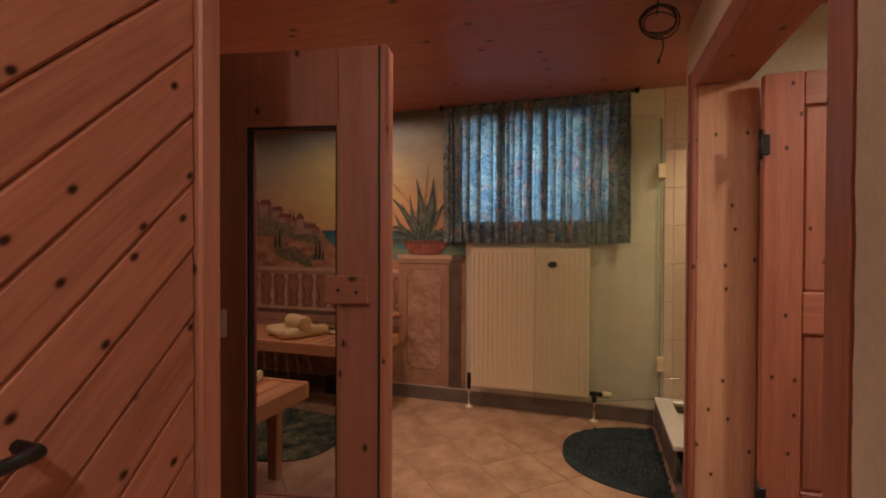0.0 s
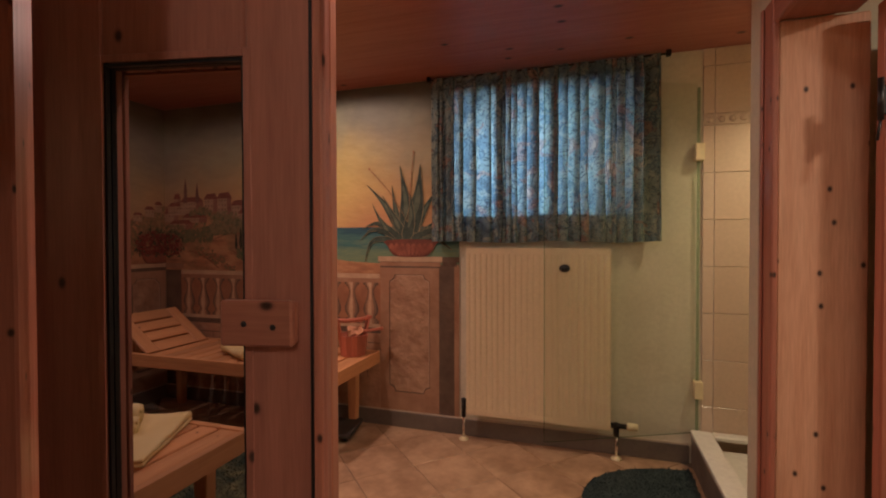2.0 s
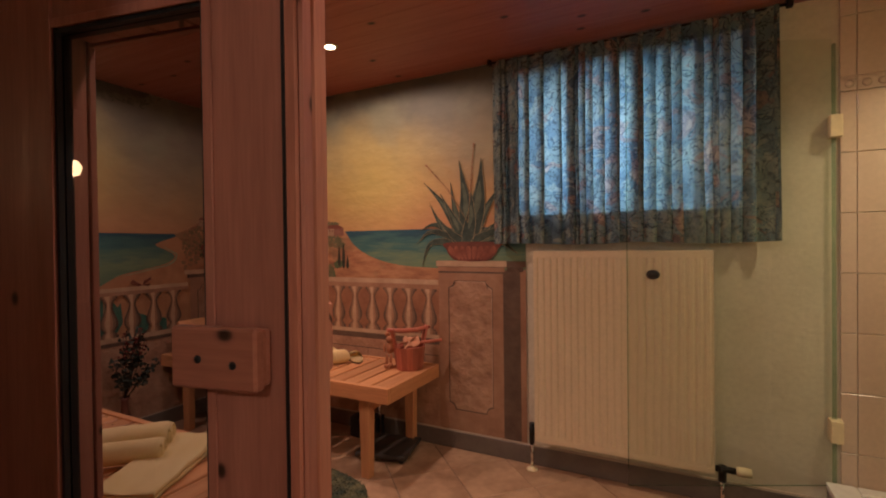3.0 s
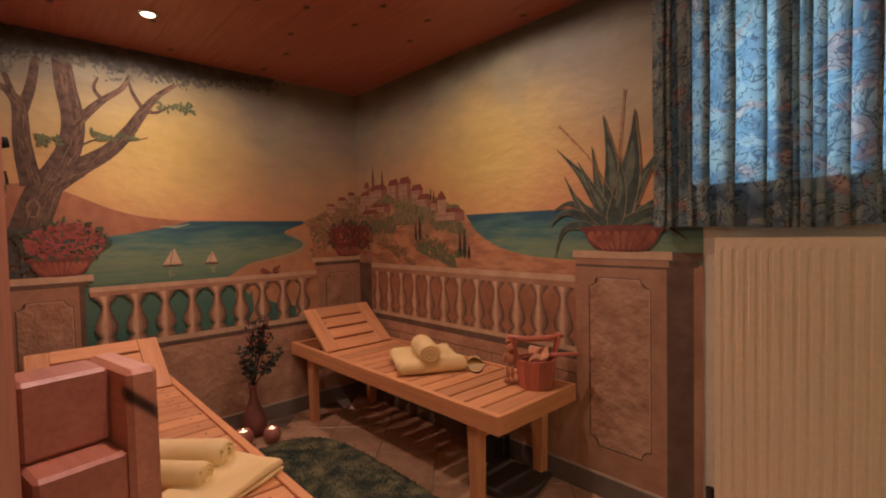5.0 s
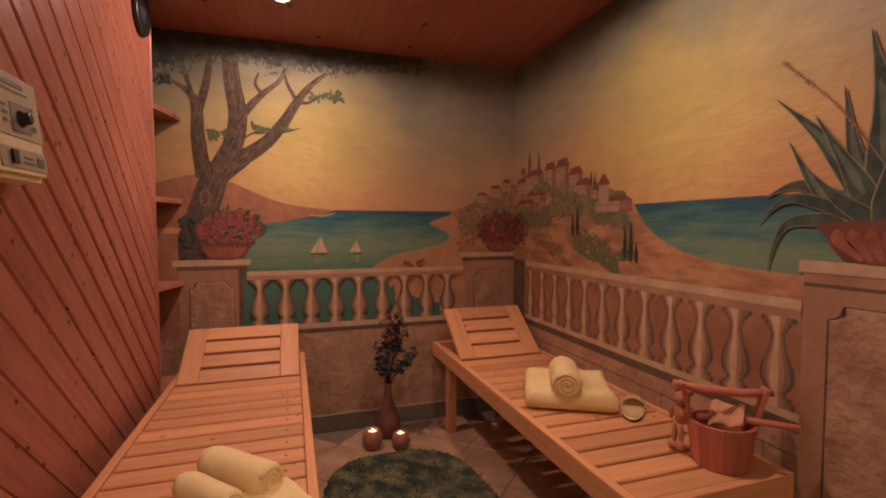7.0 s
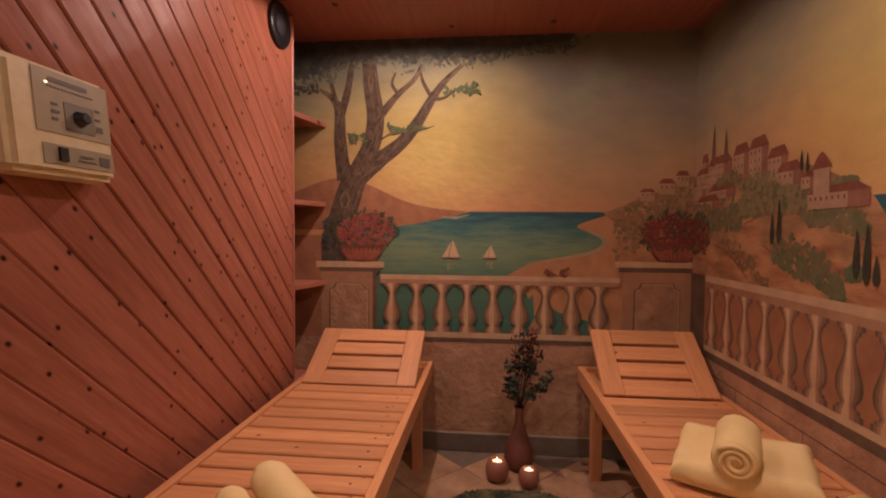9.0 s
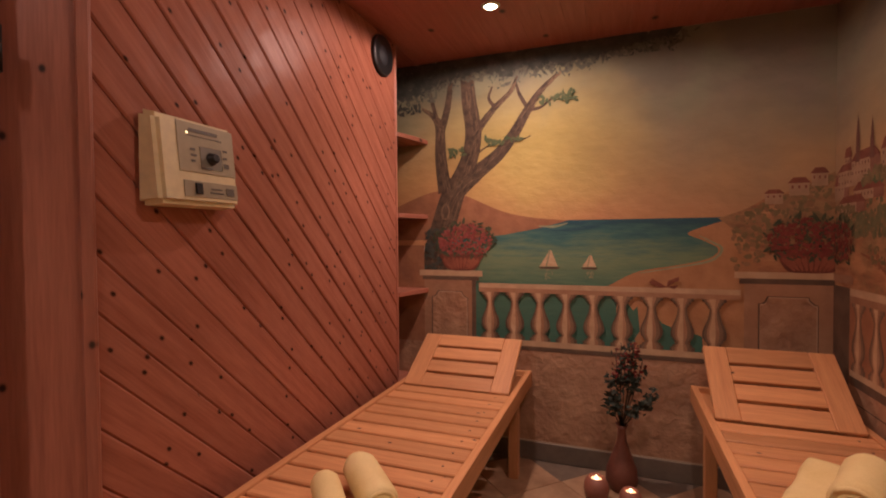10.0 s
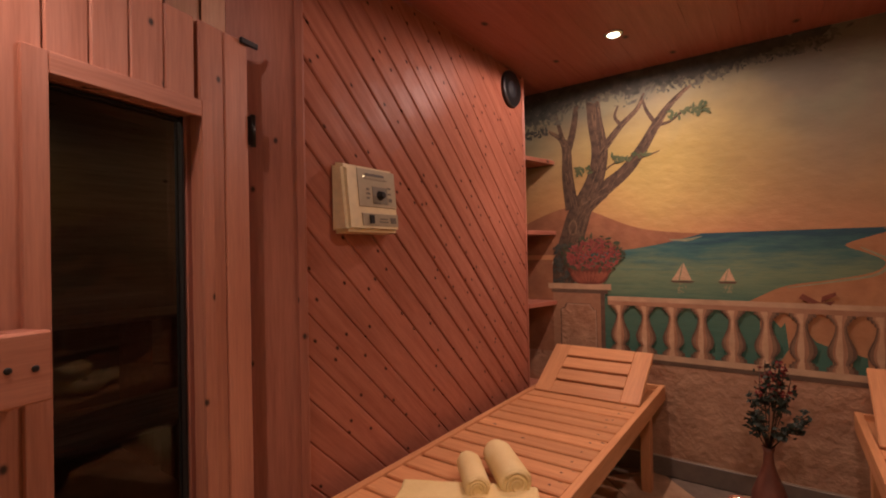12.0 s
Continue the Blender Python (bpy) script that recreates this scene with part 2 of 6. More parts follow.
def base_of(ob):
    m = ob.matrix_basis.copy()
    if ob.parent is not None:
        m = base_of(ob.parent) @ ob.matrix_parent_inverse @ m
    return m


def solid(name, material, parent=None, label="", bevel=0.0, seg=1, boxes=(), m=None):
    bm = bmesh.new()
    for b in boxes:
        box(bm, *b, bevel=bevel, seg=seg)
    return part(name, bm, material, parent, label, m)


def clip(poly, nx, ny, d):
    out = []
    for k, p in enumerate(poly):
        q = poly[(k + 1) % len(poly)]
        a, b = p[0] * nx + p[1] * ny - d, q[0] * nx + q[1] * ny - d
        if a <= 0:
            out.append(p)
        if a * b < 0:
            s = a / (a - b)
            out.append((p[0] + s * (q[0] - p[0]), p[1] + s * (q[1] - p[1])))
    return out


def slab(bm, poly, depth, chamfer):
    """A flat prism from a polygon in x, y, with its front edges chamfered; the front is at z = depth."""
    cx, cy = sum(p[0] for p in poly) / len(poly), sum(p[1] for p in poly) / len(poly)
    n, inner = len(poly), []
    for k in range(n):
        a, p, b = Vector(poly[k - 1]), Vector(poly[k]), Vector(poly[(k + 1) % n])
        u, v = (a - p).normalized(), (b - p).normalized()
        w = u + v
        s = abs(u.x * v.y - u.y * v.x)
        q = p + (w * (chamfer / s) if s > 0.05 else (Vector((cx, cy)) - p).normalized() * chamfer)
        inner.append(q)
    lay = [[bm.verts.new((p[0], p[1], z)) for p in pts] for pts, z in ((poly, 0), (poly, depth - chamfer), (inner, depth))]
    for a, b in zip(lay, lay[1:]):
        for k in range(n):
            bm.faces.new((a[k], a[(k + 1) % n], b[(k + 1) % n], b[k]))
    bm.faces.new(lay[0][::-1]), bm.faces.new(lay[2])


def diagonal_boards(parent, frame_m, width, z0, z1, pitch, slope, material, phase=0.0):
    """Boards laid at 45 degrees over a wall; frame_m maps (along, up, out) to the place. slope: +1 rises along the wall."""
    c = math.sqrt(0.5)
    span = int((width + z1 - z0) / (pitch / c)) + 3
    for k in range(-span, span):
        # board axis (c, slope*c); across (-slope*c, c)
        s0, s1 = phase + k * pitch + 0.0007, phase + (k + 1) * pitch - 0.0007
        poly = [(0, z0), (width, z0), (width, z1), (0, z1)]
        poly = clip(poly, slope * c, -c, -s0)
        poly = clip(poly, -slope * c, c, s1) if len(poly) > 2 else poly
        if len(poly) < 3:
            continue
        mx, mz = sum(p[0] for p in poly) / len(poly), sum(p[1] for p in poly) / len(poly)
        local = [((p[0] - mx) * c + (p[1] - mz) * slope * c, -(p[0] - mx) * slope * c + (p[1] - mz) * c) for p in poly]
        area2 = sum(local[i - 1][0] * local[i][1] - local[i][0] * local[i - 1][1] for i in range(len(local)))
        if abs(area2) < 0.002:
            continue
        bm = bmesh.new()
        slab(bm, local, 0.014, 0.0045)
        lean = Matrix.Rotation(radians(2.6 * math.sin(k * 12.9)), 4, "X")
        turn = Matrix(((c, -slope * c, 0, mx), (slope * c, c, 0, mz), (0, 0, 1, 0), (0, 0, 0, 1)))
        part("board", bm, material, parent, "", frame_m @ turn @ lean)

# ---- large structure ----


def structure(name, material, label, boxes, bevel=0.0):
    return tagged(solid(name, material, None, label, bevel, 1, boxes), label, "", "", "structure")


floor = structure("floor", grout, "tiled floor of terracotta stone tiles laid diagonally", [(WEST - 0.1, 3.3, 0.4, NORTH + 0.25, -0.12, -0.003)])

ceiling_bm = bmesh.new()
plank, y = 0.096, 0.5
while y < NORTH - 0.01:
    y1 = min(y + plank - 0.0004, NORTH)
    slab(ceiling_bm, [(WEST, -y1), (EAST + 0.9, -y1), (EAST + 0.9, -y), (WEST, -y)], 0.012, 0.0008)
    y += plank
ceiling = part("ceiling", ceiling_bm, pine_ceil, None, "", pose(0, 0, CEIL + 0.012, 180))
tagged(ceiling, "reddish stained pine board ceiling", "", "", "structure")
structure("ceiling_slab", plaster, "plain slab above the boards", [(WEST - 0.1, 3.3, 0.4, NORTH + 0.25, CEIL + 0.016, CEIL + 0.12)])

WIN = (0.12, 1.06, 1.29, 2.04)
structure("wall_north", plaster, "cream plastered outer wall with a window opening", [
    (WEST - 0.1, WIN[0], NORTH, NORTH + 0.25, 0, CEIL + 0.012), (WIN[1], 3.3, NORTH, NORTH + 0.25, 0, CEIL + 0.012),
    (WIN[0], WIN[1], NORTH, NORTH + 0.25, 0, WIN[2]), (WIN[0], WIN[1], NORTH, NORTH + 0.25, WIN[3], CEIL + 0.012)])
structure("wall_west", plaster, "plastered wall that carries the painted bay", [(WEST - 0.1, WEST, 0.4, NORTH, 0, CEIL + 0.012)])
structure("wall_south", plaster, "plain wall that closes the passage", [(WEST, 3.3, 0.4, 0.5, 0, CEIL + 0.012)])
structure("wall_east", plaster, "cream plastered wall with a pine doorway", [
    (EAST, EAST + 0.15, 0.5, 2.53, 0, CEIL + 0.012), (EAST, EAST + 0.15, 2.53, 3.83, 1.90, CEIL + 0.012), (EAST, EAST + 0.15, 3.83, 4.08, 0, CEIL + 0.012)])
structure("wall_shower", plaster, "cream wall between shower and side room", [(EAST + 0.15, 3.2, 3.93, 4.08, 0, CEIL + 0.012), (2.35, 2.45, 4.08, NORTH, 0, CEIL + 0.012)])
structure("wall_side_room", wall_tile, "cream tiled walls of the side room", [(3.2, 3.3, 0.5, 4.08, 0, CEIL + 0.012), (EAST + 0.15, 3.2, 2.0, 2.1, 0, CEIL + 0.012)])

# skirting of dark tile along the north and west walls
skirt_boxes = [(WEST + 0.012, 1.40, NORTH - 0.012, NORTH - 0.001, 0, 0.098), (WEST, WEST + 0.011, 2.5, NORTH - 0.001, 0, 0.098)]
structure("baseboard", skirting, "dark grey tile skirting", skirt_boxes, 0.002)
structure("trim", surface("pale_joint", (0.45, 0.36, 0.26), (0.55, 0.45, 0.33), 0.8), "pale joint above the skirting", [
    (WEST + 0.012, 1.40, NORTH - 0.009, NORTH - 0.001, 0.098, 0.106), (WEST, WEST + 0.008, 2.5, NORTH - 0.001, 0.098, 0.106)])

# sauna cabin: plank front, plank flank, and the slanted corner with its door
front = structure("wall_sauna_front", pine_x, "sauna cabin wall clad with diagonal reddish pine boards", [(-1.92, -0.41, 2.82, 2.897, 0, CEIL)])
diagonal_boards(front, Matrix(((-1, 0, 0, -0.403), (0, 0, 1, 2.898), (0, 1, 0, 0), (0, 0, 0, 1))), 1.515, 0.0, CEIL, 0.0925, -1, pine_wall, 0.007)
structure("trim_sauna_end", pine_z, "rounded pine edge strip of the sauna wall", [(-1.934, -1.9185, 2.80, 2.916, 0, CEIL)], 0.004)
flank = structure("wall_sauna_flank", pine_x, "sauna cabin flank clad with diagonal reddish pine boards", [(0.34, 0.415, 0.5, 2.13, 0, CEIL)])
diagonal_boards(flank, Matrix(((0, 0, 1, 0.416), (1, 0, 0, 0.5), (0, 1, 0, 0), (0, 0, 0, 1))), 1.628, 0.0, CEIL, 0.0745, 1, pine_wall, -0.018)
structure("trim_sauna_corner", pine_z, "pine corner strip of the sauna flank", [(0.352, 0.440, 2.1285, 2.172, 0, CEIL)], 0.004)

P1, P2 = Vector((0.43, 2.175)), Vector((-0.403, 2.906))
SLANT = (P2 - P1).length
ua = (P2 - P1) / SLANT
slant_m = Matrix(((ua.x, 0, ua.y, P1.x), (ua.y, 0, -ua.x, P1.y), (0, 1, 0, 0), (0, 0, 0, 1)))  # along, up, out
corner = structure("wall_sauna_corner", pine_z, "slanted cabin corner of upright pine boards round the door", [])
bm = bmesh.new()
box(bm, 0.0, 0.06, 0, CEIL, -0.08, -0.002, 0.003)
part("jamb", bm, pine_up, corner, "", slant_m)
bm = bmesh.new()
box(bm, 0.062, 0.235, 0, 1.85, -0.08, -0.004, 0.003)
part("jamb", bm, pine_up, corner, "", slant_m)
bm = bmesh.new()
box(bm, 0.900, SLANT, 0, CEIL, -0.08, -0.001, 0.006)
part("post", bm, pine_up, corner, "smooth pine post beside the hinges", slant_m)
for k in range(9):
    bm = bmesh.new()
    s0 = 0.064 + k * 0.0966
    slab(bm, [(s0, 1.852), (s0 + 0.0905, 1.852), (s0 + 0.0905, CEIL), (s0, CEIL)], 0.016, 0.004)
    part("board", bm, door_pine_up, corner, "", slant_m @ Matrix.Translation((0, 0, -0.02)))
bm = bmesh.new()
box(bm, SLANT - 0.012, SLANT + 0.016, 0, CEIL, -0.006, 0.010, 0.004)
part("edge_strip", bm, pine_up, corner, "", slant_m)

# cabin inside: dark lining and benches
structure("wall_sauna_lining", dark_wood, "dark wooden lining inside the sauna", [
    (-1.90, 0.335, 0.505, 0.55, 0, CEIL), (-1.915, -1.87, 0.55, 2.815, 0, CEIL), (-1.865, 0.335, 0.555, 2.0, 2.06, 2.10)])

# doorway with pine lining, casing and an open panel door
doorway = structure("door_1", door_pine, "pine door frame with casing in the plastered wall", [])
for name, b in (("jamb", (EAST - 0.004, EAST + 0.228, 3.80, 3.829, 0, 1.87)), ("jamb", (EAST - 0.004, EAST + 0.19, 2.531, 2.56, 0, 1.87)),
                ("casing", (EAST - 0.022, EAST - 0.005, 3.79, 3.885, 0, 1.945)), ("casing", (EAST - 0.022, EAST - 0.005, 2.470, 2.566, 0, 1.945)),
                ("casing", (EAST - 0.03, EAST - 0.0225, 3.862, 3.884, 0, 1.94))):
    solid(name, door_pine if name == "jamb" else pine_z, doorway, "", 0.004, 1, [b])
solid("head_jamb", pine_y, doorway, "", 0.003, 1, [(EAST - 0.004, EAST + 0.19, 2.561, 3.799, 1.871, 1.899)])
solid("head_casing", pine_y, doorway, "", 0.004, 1, [(EAST - 0.022, EAST - 0.005, 2.567, 3.789, 1.86, 1.945)])

# thick rough plaster that ends raggedly against the near casing
bm = bmesh.new()
n_z = 90
edge = [[], []]
for k in range(n_z + 1):
    z = CEIL * k / n_z
    y = 2.461 + 0.005 * noise.noise(Vector((z * 9, 0.3, 1))) + 0.003 * noise.noise(Vector((z * 40, 2.3, 1)))
    edge[0].append((bm.verts.new((EAST - 0.026, 0.51, z)), bm.verts.new((EAST - 0.026 - 0.002 * noise.noise(Vector((z * 12, 5, 1))), y - 0.012, z))))
    edge[1].append((bm.verts.new((EAST - 0.021, y, z)), bm.verts.new((EAST - 0.001, y + 0.004, z))))
for k in range(n_z):
    (a, b), (c, d) = edge[0][k], edge[1][k]
    (e, f), (g, h) = edge[0][k + 1], edge[1][k + 1]
    for quad in ((a, b, f, e), (b, c, g, f), (c, d, h, g)):
        bm.faces.new(quad)
tagged(part("wall_east_plaster", bm, plaster), "rough cream plaster coat beside the pine doorway", "", "", "structure")

panel_door = thing("panel_door", (1.66, 3.74, 0.01), "open reddish pine panel door with black strap hinges", "door")
DX0, DX1, DY0, DY1 = 1.662, 2.46, 3.70, 3.74
solid("stile", pine_z, panel_door, "", 0.004, 1, [(DX0, DX0 + 0.135, DY0, DY1, 0.01, 1.86)])
solid("stile", pine_z, panel_door, "", 0.004, 1, [(DX1 - 0.135, DX1, DY0, DY1, 0.01, 1.86)])
for z0, z1 in ((0.01, 0.22), (0.84, 1.0), (1.73, 1.86)):
    solid("rail", pine_x, panel_door, "", 0.004, 1, [(DX0 + 0.136, DX1 - 0.136, DY0 + 0.001, DY1 - 0.001, z0, z1)])
for z0, z1 in ((0.22, 0.84), (1.0, 1.73)):
    solid("panel", pine_z, panel_door, "recessed door panel", 0.012, 1, [(DX0 + 0.137, DX1 - 0.137, DY0 + 0.012, DY1 - 0.012, z0 + 0.001, z1 - 0.001)])
for z in (0.18, 1.58):
    bm = bmesh.new()
    box(bm, DX0 - 0.016, DX0 + 0.02, DY0 - 0.012, DY0 - 0.001, z - 0.04, z + 0.04, 0.003)
    tube(bm, [(DX0 - 0.012, DY0 - 0.008, z - 0.055), (DX0 - 0.012, DY0 - 0.008, z + 0.06)], 0.008)
    tube(bm, [(DX0 - 0.012, DY0 - 0.009, z - 0.05), (DX0 - 0.02, DY0 - 0.010, z - 0.11)], 0.004)
    part("hinge", bm, black, panel_door, "black iron hinge")

# window, recessed behind the curtain
window = structure("window_1", white_plastic, "white framed basement window", [
    (WIN[0], WIN[1], 5.03, 5.09, WIN[2], WIN[2] + 0.05), (WIN[0], WIN[1], 5.03, 5.09, WIN[3] - 0.05, WIN[3]),
    (WIN[0], WIN[0] + 0.05, 5.03, 5.09, WIN[2] + 0.05, WIN[3] - 0.05), (WIN[1] - 0.05, WIN[1], 5.03, 5.09, WIN[2] + 0.05, WIN[3] - 0.05),
    (0.59, 0.63, 5.03, 5.09, WIN[2] + 0.05, WIN[3] - 0.05)])
for x0, x1 in ((0.171, 0.589), (0.631, 1.009)):
    pane = solid("pane", pane_glass, window, "", 0, 1, [(x0, x1, 5.055, 5.061, WIN[2] + 0.051, WIN[3] - 0.051)])
    pane.visible_shadow = False
solid("window_sill", enamel_white, window, "pale window sill", 0.004, 1, [(WIN[0] + 0.002, WIN[1] - 0.002, NORTH - 0.018, 5.028, WIN[2] + 0.001, WIN[2] + 0.012)])
structure("backdrop", sky_glow, "bluish daylight outside the window", [(-0.3, 1.5, 5.30, 5.31, 0.9, 2.4)])

# shower: wall tiles with a patterned border, tray and glass
shower_wall = structure("wall_shower_back", tile_joint, "cream wall tiles with a relief border", [(1.455, 2.34, NORTH - 0.006, NORTH - 0.0005, 0.15, CEIL)])
columns = [(1.456, 1.508)] + [(1.511 + 0.2 * k, 1.708 + 0.2 * k) for k in range(4)]
rows_z = [(1.80 - 0.247 * (k + 1) + 0.002, 1.80 - 0.247 * k - 0.001) for k in range(7)] + [(1.862, 2.108), (2.111, CEIL - 0.002)]
for x0, x1 in columns:
    for z0, z1 in rows_z:
        bm = bmesh.new()
        slab(bm, [(0, 0), (x1 - x0, 0), (x1 - x0, z1 - z0), (0, z1 - z0)], 0.007, 0.0015)
        part("tile", bm, wall_tile, shower_wall, "", Matrix(((1, 0, 0, x0), (0, 0, -1, NORTH - 0.006), (0, 1, 0, z0), (0, 0, 0, 1))))
border_mat = surface("relief_border", (0.48, 0.36, 0.26), (0.66, 0.53, 0.40), 0.35, 30, 0.6)
for x0, x1 in columns:
    bm = bmesh.new()
    box(bm, x0, x1, NORTH - 0.014, NORTH - 0.0065, 1.802, 1.859, 0.002)
    box(bm, x0, x1, NORTH - 0.019, NORTH - 0.0145, 1.802, 1.809)
    box(bm, x0, x1, NORTH - 0.019, NORTH - 0.0145, 1.852, 1.859)
    k = 0
    while x0 + 0.03 + 0.05 * k < x1 - 0.02:
        lathe(bm, [(0.016, 0), (0.013, 0.004), (0.004, 0.006)], steps=10, m=Matrix(((1, 0, 0, x0 + 0.03 + 0.05 * k), (0, 0, -1, NORTH - 0.0145), (0, 1, 0, 1.83), (0, 0, 0, 1))))
        k += 1
    part("border_tile", bm, border_mat, shower_wall, "relief border tile")

tray = thing("shower_tray", (1.85, 4.48, 0), "white shower tray with a dark tiled front", "shower tray")
bm = bmesh.new()
box(bm, 1.402, 1.50, 4.085, NORTH - 0.02, 0.165, 0.19, 0.008, 0, 2)
box(bm, 1.5005, 2.345, 4.085, 4.16, 0.165, 0.19, 0.006)
box(bm, 1.5005, 2.345, 4.80, NORTH - 0.02, 0.165, 0.19, 0.006)
box(bm, 1.5005, 2.345, 4.1605, 4.7995, 0.10, 0.12)
part("basin", bm, enamel_white, tray, "white acrylic basin")
solid("front", skirting, tray, "dark grey tiled front", 0.002, 1, [(1.408, 1.42, 4.085, NORTH - 0.02, 0.0, 0.164)])
screen = thing("shower_screen", (1.435, 4.868, 0.18), "open frameless greenish glass shower door on white hinges", "shower door")
HINGE, FREE = Vector((1.432, 4.866)), Vector((0.673, 4.50))
along = (FREE - HINGE).normalized()
SWING = Matrix(((along.x, -along.y, 0, HINGE.x), (along.y, along.x, 0, HINGE.y), (0, 0, 1, 0), (0, 0, 0, 1)))
LONG = (FREE - HINGE).length
bm = bmesh.new()
bm.faces.new([bm.verts.new((a, 0, z)) for a, z in ((0.004, 0.181), (LONG, 0.181), (LONG, 2.02), (0.004, 2.02))])
pane = part("pane", bm, shower_glass, screen, "", SWING)
pane.visible_shadow = False
edge_glass = glass("polished_glass_edge", (0.68, 0.78, 0.70), 0.12)
for name, b in (("free_edge", (LONG + 0.0005, LONG + 0.003, -0.003, 0.003, 0.181, 2.02)), ("bottom_edge", (0.004, LONG, -0.003, 0.003, 0.177, 0.1805)), ("seal", (-0.006, 0.0035, -0.006, 0.006, 0.19, 2.0))):
    bm = bmesh.new()
    box(bm, *b)
    part(name, bm, edge_glass, screen, "greenish glass edge", SWING)
for z in (0.41, 1.66):
    solid("hinge", white_plastic, screen, "white hinge block", 0.004, 2, [(1.415, 1.456, 4.83, 4.884, z - 0.045, z + 0.045)])

# floor tiles on the diagonal
bm = bmesh.new()
slab(bm, [(-0.1585, -0.1585), (0.1585, -0.1585), (0.1585, 0.1585), (-0.1585, 0.1585)], 0.007, 0.002)
tile_mesh = bpy.data.meshes.new("tile")
bmesh.ops.recalc_face_normals(bm, faces=bm.faces)
bm.to_mesh(tile_mesh)
bm.free()
tile_mesh.materials.append(tile_mat)


def lay_tiles():
    h, c = 0.321, math.sqrt(0.5)
    for i in range(-16, 17):
        for j in range(-16, 17):
            x, y = 0.452 + h * c * (i + j) , 3.963 + h * c * (i - j + 1)
            if not (WEST + 0.05 < x < EAST + 0.05 and 1.0 < y < NORTH + 0.05) or (x < 0.25 and y < 2.6) or (x < -0.5 and y < 2.95):
                continue
            edge = x < WEST + 0.23 or y > NORTH - 0.23 or x > EAST - 0.23
            if edge:
                poly = [(x - h * c * 0.99, y), (x, y - h * c * 0.99), (x + h * c * 0.99, y), (x, y + h * c * 0.99)]
                for nx, ny, d in ((-1, 0, -WEST - 0.012), (0, 1, NORTH - 0.013), (1, 0, EAST - 0.04)):
                    poly = clip(poly, nx, ny, d)
                if len(poly) < 3:
                    continue
                b = bmesh.new()
                slab(b, poly, 0.007, 0.002)
                part("tile", b, tile_mat, floor, "", Matrix.Translation((0, 0, -0.006)))
            else:
                part("tile", tile_mesh, tile_mat, floor, "", pose(x, y, -0.006, 0, 0, 45 + 90 * random.randint(0, 3)))

# ---- things ----


